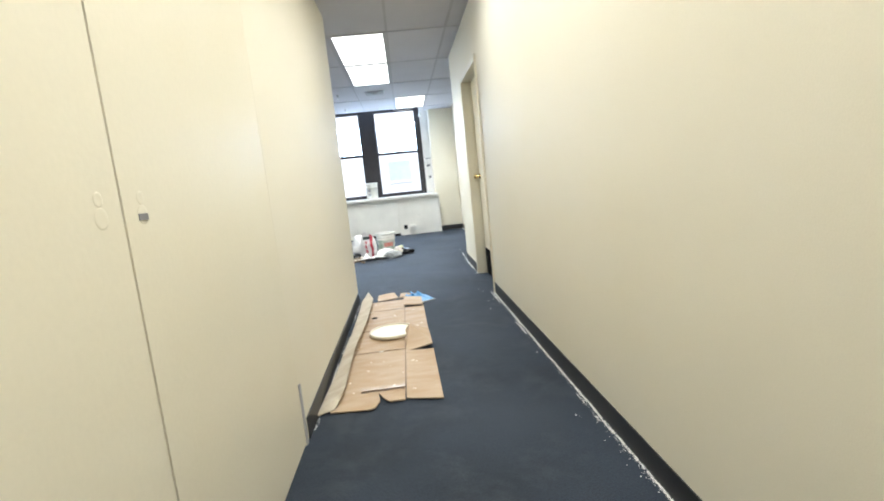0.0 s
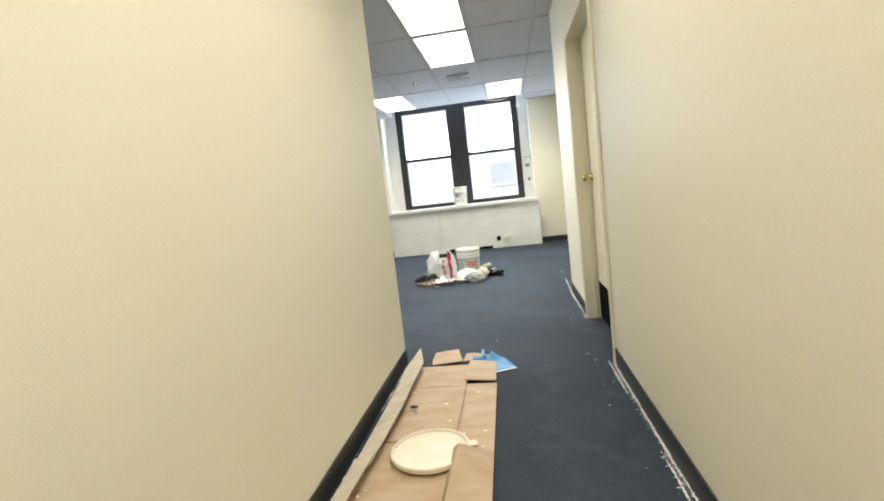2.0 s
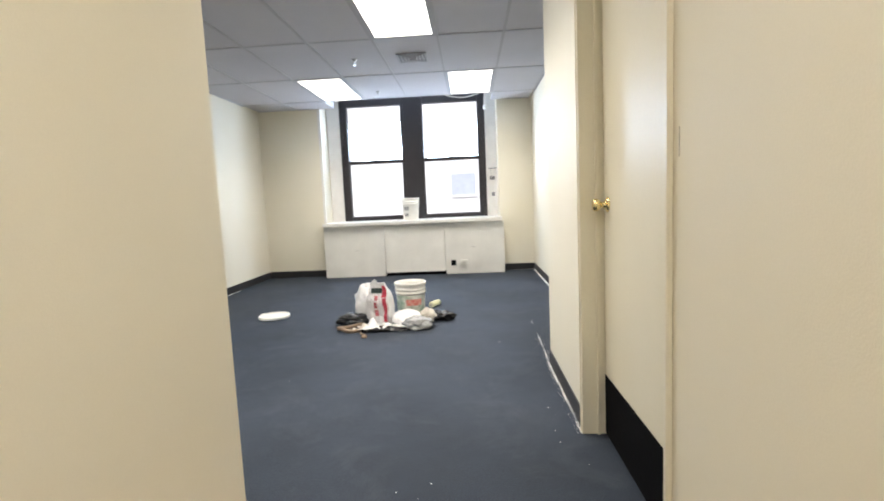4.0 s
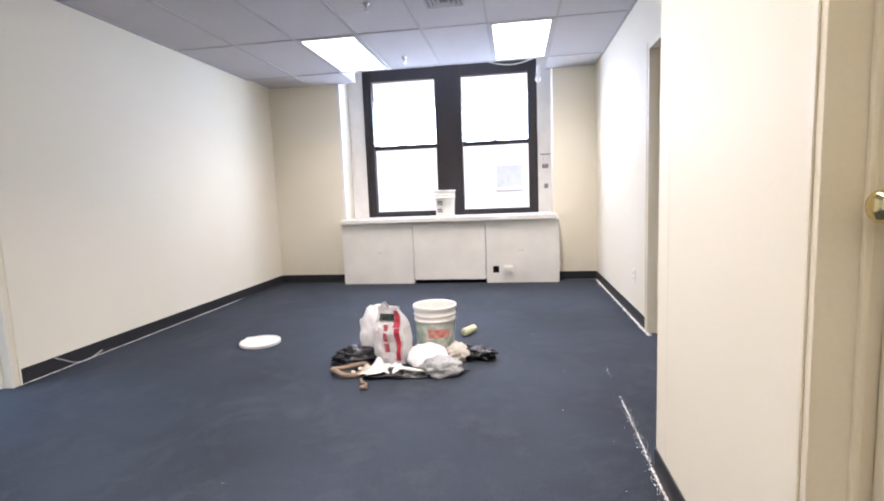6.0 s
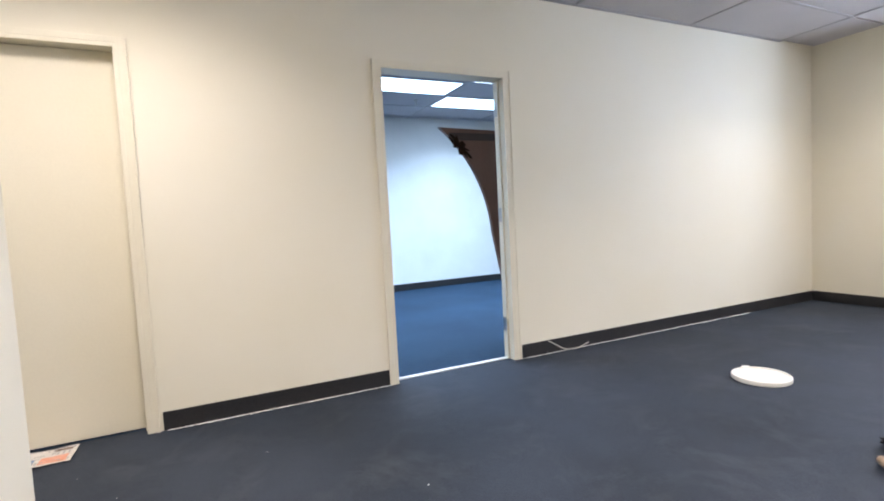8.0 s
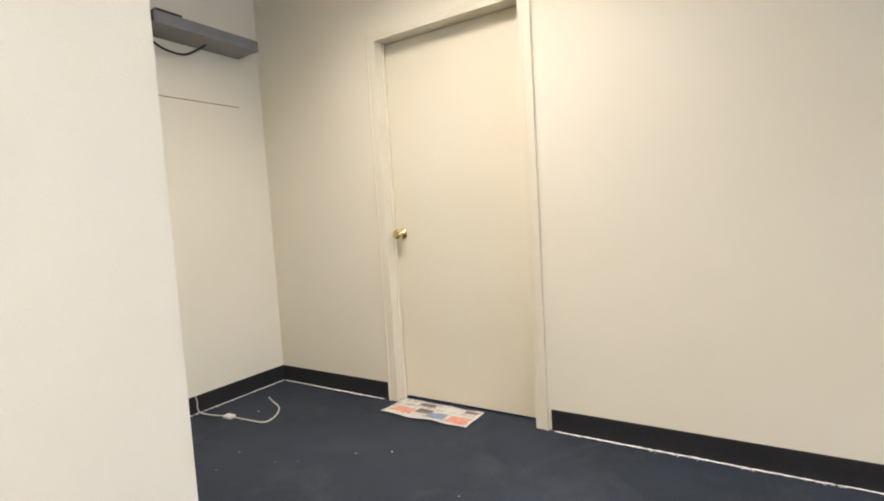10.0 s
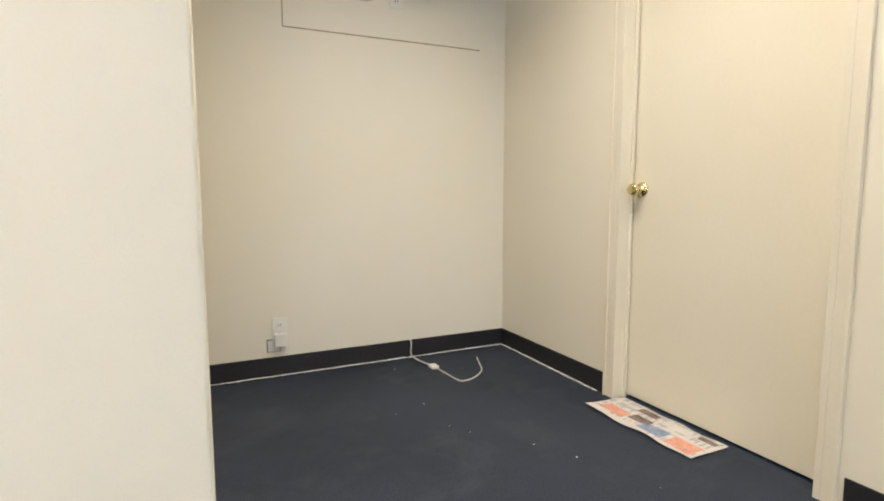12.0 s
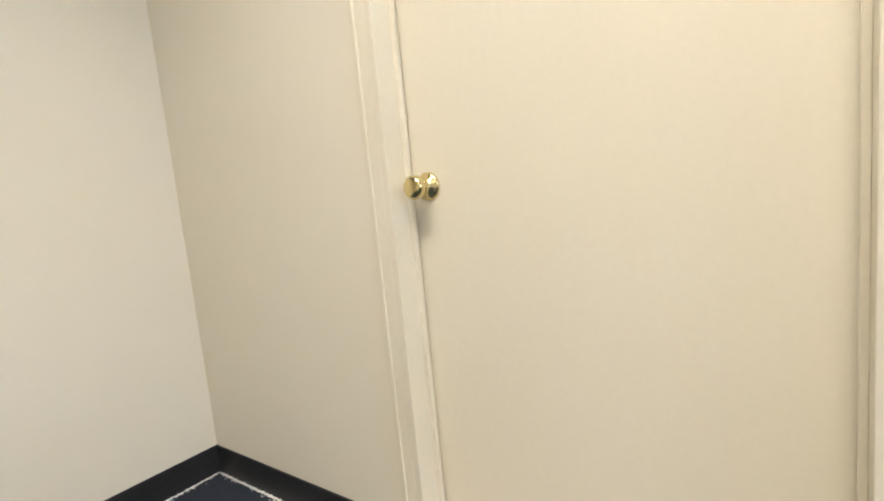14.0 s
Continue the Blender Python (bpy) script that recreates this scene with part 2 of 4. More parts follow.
# corridor east wall with the recessed door
EY0, EY1, EH = -0.07, 0.93, 2.085
setting("wall_corridor_east", boxes((XCR, XCR + T, YK, EY0, 0, H), (XCR, XCR + T, EY1, YS - T, 0, H), (XCR, XCR + T, EY0, EY1, EH, H),
                                    (XCR, XE + T, YS - T, YS, 0, H), bevel=0.003), PAINT,
        "cream painted corridor wall with a doorway", "wall")
setting("wall_corridor_end", boxes((XCL - 0.1, XE, YK - T, YK, 0, H)), PAINT, "cream painted wall closing the corridor", "wall")
# east wall of the room with an open doorway
FY0, FY1, FH = 2.98, 3.86, 2.12
setting("wall_east", boxes((XE, XE + T, YS, FY0, 0, H), (XE, XE + T, FY1, YN, 0, H), (XE, XE + T, FY0, FY1, FH, H)), PAINT,
        "cream painted wall with an open doorway", "wall")
# window wall: piers, breast and head of the deep window recess
NX0, NX1, YG = -1.79, 0.905, 6.60
SX0, SX1 = 2.05, 3.15
setting("wall_north", boxes((XW - T, NX0, YN, 6.85, 0, TOP), (NX1, SX0, YN, 6.85, 0, TOP), (SX1, 5.6, YN, 6.85, 0, TOP),
                            (NX0, NX1, YG + 0.1, 6.85, 0, 0.85), (NX0, NX1, YG, 6.85, 2.80, TOP),
                            (SX0, SX1, YN, 6.85, 0, 0.80), (SX0, SX1, YN, 6.85, 2.5, TOP)), PAINT,
        "cream painted window wall with a deep recess", "wall")
# neighbouring office and side room
setting("wall_office_far", boxes((XA - T, XA, -3.0, 8.0, 0, TOP)), WHITE_PAINT, "white wall of the neighbouring office", "wall")
setting("wall_office_south", boxes((XA, XW - T, -3.0, -2.9, 0, TOP)), WHITE_PAINT, "white wall of the neighbouring office", "wall")
setting("wall_office_north", boxes((XA, XW - T, 7.9, 8.0, 0, TOP), (XW - T, XW, 6.85, 8.0, 0, TOP), (XW - T, XW, -3.0, YA - T, 0, TOP)),
        WHITE_PAINT, "white wall of the neighbouring office", "wall")
setting("wall_side_room", boxes((4.6, 4.72, -1.4, YN, 0, H), (XCR + T, 4.6, -1.52, -1.4, 0, H)), PAINT,
        "cream painted side room wall", "wall")

# ---- ceiling ----
PX, PY = 0.592, 1.25
GX = [-0.37 + PX * i for i in range(-4, 9)]
GY = [5.71 - PY * i for i in range(0, 11)]
# The last light, in the side room, is unseen and added to brighten it.
LAMPS = [(-3, 5.71 - PY), (1, 5.71 - PY), (0, 5.71 - 3 * PY), (0, 5.71 - 4 * PY), (-4, 5.71 - 5 * PY), (4, 5.71 - 2 * PY)]
LAMPS = [(-0.37 + PX * (i + (1 if i < -2 else 0)), y) for i, y in LAMPS]
POCKET = (-1.56, 0.86)      # raised part of the ceiling in front of the window
bm = bmesh.new()
edges_y = [YK] + sorted(y for y in GY if y > YK)
rnd = random.Random(4)


def inside(x0, x1, y0, y1, z0, z1):
    x0, x1 = max(x0, XW), min(x1, 4.6)
    if x1 - x0 > 0.03:
        block(bm, x0, x1, y0, y1, z0, z1)


for x in GX:
    for a, b in zip(edges_y, edges_y[1:]):
        if any(abs(x - lx) < 0.05 and abs(a - ly) < 0.05 for lx, ly in LAMPS) or (abs(x + 0.37 - PX) < 0.05 and any(abs(a - 5.71 + k * PY) < 0.05 for k in (6, 7, 8, 9))):
            continue
        sag = rnd.uniform(0, 0.005)
        inside(x + 0.012, x + PX - 0.012, a + 0.012, b - 0.012, H + 0.001 + sag, H + 0.02 + sag)
    if not POCKET[0] - 0.1 < x < POCKET[1] - 0.1:
        inside(x + 0.012, x + PX - 0.012, 5.722, YN, H + 0.003, H + 0.02)
setting("ceiling", bm, TILE, "suspended ceiling of off-white lay-in tiles", "ceiling")
bm = bmesh.new()
for x in GX:
    if XW < x < 4.6:
        block(bm, x - 0.012, x + 0.012, YK, 5.722, H - 0.003, H + 0.014)
for y in edges_y:
    for x in GX:
        inside(x + 0.012, x + PX - 0.012, y - 0.012, y + 0.012, H - 0.002, H + 0.014)
setting("ceiling_grid", bm, TBAR, "thin white metal ceiling grid", "ceiling")
setting("ceiling_pocket", boxes((POCKET[0] - 0.02, POCKET[0], 5.73, YN, H, 2.9), (POCKET[1], POCKET[1] + 0.02, 5.73, YN, H, 2.9),
                                (POCKET[0], POCKET[1], 5.71, 5.725, H + 0.015, 2.9), (NX0, NX1, 5.70, YG, 2.9, 2.93)), TILE,
        "raised plaster pocket above the window", "ceiling")
OX = [-3.0 - 0.6 * i for i in range(7)]
OY = [3.42 + 1.22 * i for i in range(-5, 4)]
# First three are measured; the other three are unseen, added for light.
OFFICE_LAMPS = [(-5.4, OY[4]), (-6.0, OY[5]), (-4.8, OY[5]), (-4.2, OY[3]), (-5.4, OY[2]), (-4.2, OY[6])]
bm, grid = bmesh.new(), bmesh.new()
for x in OX:
    for y in OY:
        x0, x1, y0, y1 = max(x - 0.588, XA), min(x - 0.012, XW - T), max(y + 0.012, -2.9), min(y + 1.208, 7.9)
        if any(abs(x - 0.6 - lx) < 0.05 and abs(y - ly) < 0.05 for lx, ly in OFFICE_LAMPS):
            continue
        if x1 - x0 > 0.03 and y1 - y0 > 0.03:
            block(bm, x0, x1, y0, y1, HA + 0.003, HA + 0.02)
    block(grid, x - 0.012, x + 0.012, -2.9, 7.9, HA - 0.003, HA + 0.014)
for y in OY:
    block(grid, XA, XW - T, y - 0.012, y + 0.012, HA - 0.002, HA + 0.013)
block(bm, -3.0 + 0.012, XW - T, -2.9, 7.9, HA + 0.003, HA + 0.02)
setting("ceiling_office", bm, TILE, "suspended tile ceiling of the neighbouring office", "ceiling")
setting("ceiling_office_grid", grid, TBAR, "thin white metal ceiling grid of the neighbouring office", "ceiling")
# Unseen slab added to close the rooms off from the sky.
setting("roof_slab", boxes((-8.8, 5.7, -7.2, 8.3, TOP, TOP + 0.2)), WHITE_PAINT, "unseen slab added above the ceilings", "slab")


def troffer(x, y, z, w, d, lit, label):
    ob = thing("ceiling_light", (x + w / 2, y + d / 2, z), label, "ceiling light", "ceiling lights")
    a, b = w / 2 - 0.012, d / 2 - 0.012
    e = 0.03
    for x0, x1, y0, y1 in ((-a, a, -b, -b + e), (-a, a, b - e, b), (-a, -a + e, -b + e, b - e), (a - e, a, -b + e, b - e)):
        part("frame_bar", boxes((x0, x1, y0, y1, -0.004, 0.04)), TBAR, ob)
    part("diffuser", boxes((-a + e, a - e, -b + e, b - e, 0.002, 0.012)), lit, ob, "glowing acrylic diffuser")
    data = bpy.data.lights.new("troffer_light", 'AREA')
    data.shape, data.size, data.size_y, data.spread = 'RECTANGLE', w - 0.09, d - 0.09, radians(SPREAD)
    data.energy, data.color = POWER[lit.name], lit.node_tree.nodes["Principled BSDF"].inputs["Emission Color"].default_value[:3]
    new("troffer_light", data).matrix_world = pose(x + w / 2, y + d / 2, z - 0.002)
    return ob


for x, y in LAMPS:
    troffer(x, y, H, PX, PY, LAMP_BRIGHT if y < 0 and x < XB else LAMP_ON, "lit recessed fluorescent light with a flat diffuser")
# Unseen row of dim lights, added to light the corridor walls evenly.
for k in (6, 7, 8, 9):
    troffer(-0.37 + PX, 5.71 - k * PY, H, PX, PY, LAMP_DIM, "unseen dim corridor light, added with a flat diffuser")
for x, y in OFFICE_LAMPS:
    troffer(x, y, HA, 0.6, 1.22, LAMP_COOL, "lit recessed cool white office ceiling light")

# ---- door frames and doors ----


def door_frame(name, face_x, side, y0, y1, head, depth, casing=0.05):
    """A metal door frame in a wall that runs along y: side is the way its casing faces (+1 east, -1 west)."""
    ob = tagged(thing(name, (face_x, (y0 + y1) / 2, 0), "cream enamelled metal door frame", "door frame"), kind="structure")
    w = (y1 - y0) / 2
    p = 0.012 * side
    xs = sorted((p, -depth * side))
    for nm, a, b in (("jamb", -w - casing + 0.02, -w + 0.02), ("jamb", w - 0.02, w + casing - 0.02)):
        inner = (-w, -w + 0.02) if a < 0 else (w - 0.02, w)
        cas = (a, -w) if a < 0 else (w, b)
        part(nm, boxes((xs[0], xs[1], inner[0], inner[1], 0, head), (*sorted((0.001 * side, p)), cas[0], cas[1], 0, head + 0.03),
                       bevel=0.002), TRIM, ob)
    part("head", boxes((xs[0], xs[1], -w + 0.02, w - 0.02, head - 0.02, head), (*sorted((0.001 * side, p)), -w, w, head, head + 0.03),
                       bevel=0.002), TRIM, ob)
    stop = sorted((-0.5 * depth * side, -0.5 * depth * side + 0.012))
    for a in (-w + 0.02, w - 0.032):
        part("stop", boxes((stop[0], stop[1], a, a + 0.012, 0, head - 0.02), bevel=0.002), TRIM, ob)
    for a in (-w - casing + 0.02, w + casing - 0.032):
        part("casing_edge", boxes((*sorted((p, p + 0.005 * side)), a, a + 0.012, 0, head + 0.03), bevel=0.0015), TRIM, ob)
    return ob


def knob(parent, x, y, z, side, mat=BRASS):
    profile = [(0.033, 0.0), (0.033, 0.003), (0.028, 0.008), (0.015, 0.012), (0.012, 0.024), (0.015, 0.032), (0.024, 0.038),
               (0.0275, 0.048), (0.0265, 0.058), (0.021, 0.064), (0.010, 0.066)]
    bm = moved(lathe(profile, 24), pose(x, y, z, 0, 90 * side, 0))
    return part("knob", bm, mat, parent, "polished brass knob", smooth=True)


door_frame("door_frame_office", XW, 1, AY0, AY1, AH, T, 0.06)
door_frame("door_frame_closed", XW, 1, BY0, BY1, BH, T, 0.06)
door_frame("door_frame_recess", XCR, -1, EY0, EY1, EH, 0.112, 0.03)
door_frame("door_frame_side_room", XE, -1, FY0, FY1, FH, T)

for z in (0.25, 1.05, 1.80):
    setting("hinge", boxes((XW - T + 0.004, XW - T + 0.05, AY1 - 0.0235, AY1 - 0.0205, z - 0.05, z + 0.05), bevel=0.001), STEEL, "empty steel hinge leaf on the door frame", "hinge")

ob = tagged(thing("door_1", (XW - 0.07, 0, 0), "closed flat cream painted door with a brass knob", "door"), kind="structure")
part("leaf", boxes((-0.04, 0, BY0 + 0.023, BY1 - 0.023, 0.012, BH - 0.023), bevel=0.002), DOOR_PAINT, ob)
knob(ob, 0, -0.524, 0.940, 1)

ob = tagged(thing("door_2", (XCR + 0.095, 0, 0), "closed flat cream door, dark at its foot, deep in its frame", "door"), kind="structure")
part("leaf", boxes((0, 0.04, EY0 + 0.023, EY1 - 0.023, 0.012, EH - 0.023), bevel=0.002), DOOR_PAINT, ob)
# Black plate added for the dark low gap here, not a real part.
part("dark_foot", boxes((-0.004, -0.001, EY0 + 0.03, EY1 - 0.03, 0.014, 0.29)), FLAT_BLACK, ob, "black plate standing in for the dark gap at the foot")
knob(ob, 0, EY1 - 0.085, 1.07, -1)


def closet_leaf(name, y0, y1, hole_y):
    """A flush closet leaf with a painted-over lock hole."""
    ob = tagged(thing(name, (XCL, 0, 0), "closed flush cream closet door with a painted-over lock hole", "door"), kind="structure")
    part("leaf", boxes((-0.045, -0.0003, y0 + 0.004, y1 - (0.004 if y1 < -3 else 0.0002), 0.01, CH - 0.006), bevel=0.0006), DOOR_PAINT, ob)
    for z, r in ((1.056, 0.021), (1.090, 0.015)):
        ring = lathe([(r, -0.002), (r - 0.001, -0.0002), (r - 0.004, 0.0004), (r * 0.5, 0.0), (0.001, 0.0)], 24, False)
        part("lock_ring", moved(ring, pose(0, hole_y, z, 0, 90, 0)), DOOR_PAINT, ob, smooth=True)
    return ob


one = closet_leaf("door_3", CYM, CY1, -3.395)
part("lock_slot", boxes((-0.003, 0.0015, -3.413, -3.377, 1.044, 1.058), bevel=0.001), GREY_METAL, one, "dull metal latch in the lock hole")
closet_leaf("door_4", CY0, CYM, -3.535)

# ---- baseboards ----


def baseboard(x0, x1, y0, y1):
    return setting("baseboard", boxes((x0, x1, y0, y1, 0.0, 0.1), bevel=0.002), VINYL, "black vinyl cove baseboard", "baseboard")


b = 0.006
baseboard(XW, XW + b, YA, BY0 - 0.05)
baseboard(XW, XW + b, BY1 + 0.055, AY0 - 0.04)
baseboard(XW, XW + b, AY1 + 0.055, YN)
baseboard(XW + b, XCL - 0.1 - b, YA, YA + b)
baseboard(XCL - 0.1 - b, XCL - 0.1, YA, YB - 0.115 - b)
for dy in (0.0, -0.125 - b):
    turned = boxes((0, math.hypot(XCL - 0.1 - XB, YR - YB - 0.01), 0.0, b, 0.0, 0.1), bevel=0.002)
    setting("baseboard", moved(turned, pose(XB, YR + dy, 0, 0, 0, math.degrees(math.atan2(YB + 0.01 - YR, XCL - 0.1 - XB)))), VINYL, "black vinyl cove baseboard", "baseboard")
baseboard(XCL, XCL + b, -2.37, YB)
baseboard(XCR - b, XCR, YK, EY0 - 0.015)
baseboard(XCR - b, XCR, EY1 + 0.015, YS)
baseboard(XCR, XE, YS, YS + b)
baseboard(XCR + T, 4.6, YS - T - b, YS - T)
baseboard(XE - b, XE, YS + b, FY0 - 0.035)
baseboard(XE - b, XE, FY1 + 0.035, YN)
baseboard(XW + b, -1.795, YN - b, YN)
baseboard(0.955, XE - b, YN - b, YN)
baseboard(XA, XA + b, -2.9, 7.9)

setting("trim_strip", boxes((XCL, XCL + 0.005, CY1 + 0.005, CY1 + 0.03, 0.0, 0.27)), TBAR, "loose white strip at the end of the baseboard", "trim")
setting("threshold", boxes((XW - 0.09, XW - 0.055, AY0 + 0.021, AY1 - 0.021, 0.0, 0.008), bevel=0.002), SILL, "white dusty carpet joint in the doorway", "threshold")

# ---- window ----
win = tagged(thing("window_1", (0, YG, 0), "pair of dark bronze double-hung windows, blank bright sky outside", "window"), kind="structure")
WX0, WX1, WZ0, WZ1 = -1.58, 0.735, 0.84, 2.80
P = ((-1.458, -0.597), (-0.245, 0.618))
for x0, x1, d in ((WX0, P[0][0], 0), (P[0][1], P[1][0], -0.012), (P[1][1], WX1, 0)):
    part("frame_post", boxes((x0, x1, d, 0.10, WZ0, WZ1), bevel=0.004), BLACK_FRAME, win)
for x in (WX0 + 0.035, P[1][1] + 0.055):
    part("sash_channel", boxes((x, x + 0.02, -0.012, -0.001, WZ0, 2.66), bevel=0.003), BLACK_FRAME, win)
for x in (P[0][1] + 0.03, P[1][0] - 0.05):
    part("sash_channel", boxes((x, x + 0.02, -0.024, -0.013, WZ0, 2.66), bevel=0.003), BLACK_FRAME, win)
for x0, x1 in P:
    part("head_rail", boxes((x0, x1, 0, 0.10, 2.652, WZ1), bevel=0.004), BLACK_FRAME, win)
    part("bottom_rail", boxes((x0, x1, 0.012, 0.10, WZ0, 0.908), bevel=0.004), BLACK_FRAME, win)
    part("meeting_rail", boxes((x0, x1, 0.02, 0.08, 1.747, 1.803), bevel=0.004), BLACK_FRAME, win)
    part("sash_lock", boxes(((x0 + x1) / 2 - 0.03, (x0 + x1) / 2 + 0.03, 0.005, 0.03, 1.803, 1.818), bevel=0.004), BLACK_FRAME, win)
    for z0, z1, y in ((0.908, 1.747, 0.035), (1.803, 2.652, 0.065)):
        pane = part("pane", boxes((x0, x1, y, y + 0.005, z0, z1)), GLASS, win, "clear glass pane")
        pane.visible_shadow = False
setting("window_reveal", boxes((NX0, WX0, YG + 0.02, YG + 0.1, 0.84, 2.80), (WX1, NX1, YG + 0.02, YG + 0.1, 0.84, 2.80)), SILL,
        "white painted strips beside the window", "trim")
setting("corner_bead", boxes((NX0 - 0.035, NX0 + 0.004, YN - 0.006, YN + 0.01, 0.84, H), bevel=0.002), SILL, "white painted corner bead", "trim")
setting("window_sill", boxes((-1.785, 0.925, 5.995, YN - 0.001, 0.785, 0.838), (NX0 + 0.002, NX1 - 0.002, YN - 0.001, YG + 0.1, 0.785, 0.838), bevel=0.006), SILL,
        "white painted deep window sill", "sill")

cover = thing("radiator_cover", (0, 6.055, 0), "off-white painted metal radiator enclosure below the window sill", "radiator cover")
part("side_panel", boxes((-1.79, -0.864, 0, 0.19, 0.0, 0.783), bevel=0.002), RADIATOR_PAINT, cover)
part("side_panel", boxes((0.064, 0.95, 0, 0.19, 0.0, 0.783), bevel=0.002), RADIATOR_PAINT, cover)
part("back_panel", boxes((-0.864, 0.064, 0.020, 0.19, 0.055, 0.783), bevel=0.002), RADIATOR_PAINT, cover)
part("access_panel", boxes((-0.855, 0.055, -0.004, 0.019, 0.07, 0.752), bevel=0.006), RADIATOR_PAINT, cover)
part("bottom_lip", boxes((-0.845, 0.045, -0.018, -0.009, 0.05, 0.085), bevel=0.003), RADIATOR_PAINT, cover)
# Black block fills the gap; its colour stands for the shade there.
part("gap_fill", boxes((-0.85, 0.05, 0.020, 0.10, 0.001, 0.045)), FLAT_BLACK, cover, "black block filling the gap under the panel")
for x, z in ((-1.29, 0.40), (0.49, 0.40)):
    part("scuff", boxes((x - 0.035, x + 0.035, -0.0025, -0.0005, z, z + 0.006)), STEEL, cover, "grey scuff mark")

win = tagged(thing("window_2", (0, 6.55, 0), "dark bronze double-hung window of the side room", "window"), kind="structure")
for x0, x1 in ((SX0, SX0 + 0.09), (SX1 - 0.09, SX1)):
    part("frame_post", boxes((x0, x1, 0, 0.1, 0.8, 2.5), bevel=0.004), BLACK_FRAME, win)
part("head_rail", boxes((SX0 + 0.09, SX1 - 0.09, 0, 0.1, 2.42, 2.5), bevel=0.004), BLACK_FRAME, win)
part("bottom_rail", boxes((SX0 + 0.09, SX1 - 0.09, 0, 0.1, 0.8, 0.87), bevel=0.004), BLACK_FRAME, win)
part("meeting_rail", boxes((SX0 + 0.09, SX1 - 0.09, 0.02, 0.08, 1.70, 1.74), bevel=0.004), BLACK_FRAME, win)
for z0, z1 in ((0.87, 1.70), (1.74, 2.42)):
    part("pane", boxes((SX0 + 0.09, SX1 - 0.09, 0.045, 0.05, z0, z1)), GLASS, win, "clear glass pane").visible_shadow = False
setting("window_sill_side", boxes((SX0 - 0.05, SX1 + 0.05, 6.12, YN - 0.001, 0.74, 0.79), bevel=0.006), SILL, "white painted side room window sill", "sill")

# outside: pale facade across the street
FACADE = surface("pale_limestone", (0.84, 0.83, 0.83), 0.8, vary=0.05, scale=0.6, fine=20, bump=0.02)
DARKGLASS = surface("dull_window_glass", (0.50, 0.54, 0.70), 0.3, vary=0.1, scale=0.5, fine=5, bump=0.0)
fac = thing("apartment_building", (0, 29.5, -14), "pale stone building across the street", "building")
part("wall", boxes((-36, 36, 0, 6, 0, 24)), FACADE, fac)
for i in range(-3, 4):
    for k in range(5):
        wx, wz = i * 10.6 + 0.1, 1.0 + 3.6 * k
        w = part("window", boxes((wx - 0.74, wx + 0.74, -0.05, -0.01, wz, wz + 1.3)), DARKGLASS, fac)
        part("sill", boxes((wx - 0.8, wx + 0.8, -0.14, -0.001, wz - 0.14, wz - 0.01)), FACADE, w)
setting("ground", boxes((-60, 60, 7.2, 80, -14.3, -14.0)), FACADE, "pale pavement far below", "ground")

# small marks on the paint
SCUFF = surface("grey_scuff", (0.45, 0.40, 0.33), 0.8, vary=0.2, scale=40, fine=120, bump=0.05)
for x, y, z, h, w in ((XCR - 0.0012, -0.115, 1.20, 0.07, 0.003),):
    setting("wall_scuff", boxes((x, x + 0.001, y, y + w, z, z + h)), SCUFF, "short grey scuff on the cream paint", "scuff")

# ---- electrical bits ----


def outlet(at, turn, label, mat, category="outlet"):
    """A wall plate with two sockets; its back lies at the given place and faces local -y."""
    ob = thing("wall_outlet", at, label, category, "wall outlets", turn)
    part("plate", boxes((-0.036, 0.036, -0.007, 0.0, -0.058, 0.058), bevel=0.003), mat, ob)
    for z in (-0.022, 0.022):
        s = part("socket", boxes((-0.016, 0.016, -0.009, -0.0072, z - 0.013, z + 0.013), bevel=0.002), mat, ob)
        for x in (-0.006, 0.006):
            part("slot", boxes((x - 0.0015, x + 0.0015, -0.0098, -0.0092, z - 0.005, z + 0.005)), VINYL, s)
    return ob


ob = thing("wall_outlet", (0.335, 6.055, 0.175), "white surface outlet box on the radiator enclosure", "outlet", "wall outlets")
part("plate", boxes((-0.058, 0.058, -0.045, 0.0, -0.036, 0.036), bevel=0.004), WHITE_PLASTIC, ob)
for x in (-0.024, 0.024):
    s = part("socket", boxes((x - 0.016, x + 0.016, -0.048, -0.0452, -0.014, 0.014), bevel=0.002), WHITE_PLASTIC, ob)
    for q in (-0.006, 0.006):
        part("slot", boxes((x + q - 0.0015, x + q + 0.0015, -0.0488, -0.0482, -0.006, 0.006)), VINYL, s)
ob = thing("junction_box", (0.18, 6.055, 0.17), "open black square junction box in the radiator enclosure", "junction box")
part("box", boxes((-0.045, 0.045, -0.004, 0.0, -0.05, -0.042), (-0.045, 0.045, -0.004, 0.0, 0.042, 0.05), (-0.045, -0.037, -0.004, 0.0, -0.042, 0.042),
                  (0.037, 0.045, -0.004, 0.0, -0.042, 0.042)), RADIATOR_PAINT, ob)
# Flat black patch with no recess; the hollow's dark is its colour.
part("opening", boxes((-0.037, 0.037, -0.003, 0.0, -0.042, 0.042)), FLAT_BLACK, ob, "flat black patch for the opening")
outlet((XE, 4.29, 0.37), -90, "white outlet plate on the cream wall", WHITE_PLASTIC)
ob = outlet((-1.415, YA, 0.245), 180, "white outlet plate with adapters in the alcove", WHITE_PLASTIC)
part("adapter", boxes((-0.03, 0.03, -0.045, -0.01, -0.085, -0.02), bevel=0.004), WHITE_PLASTIC, ob, "white plug-in adapter")
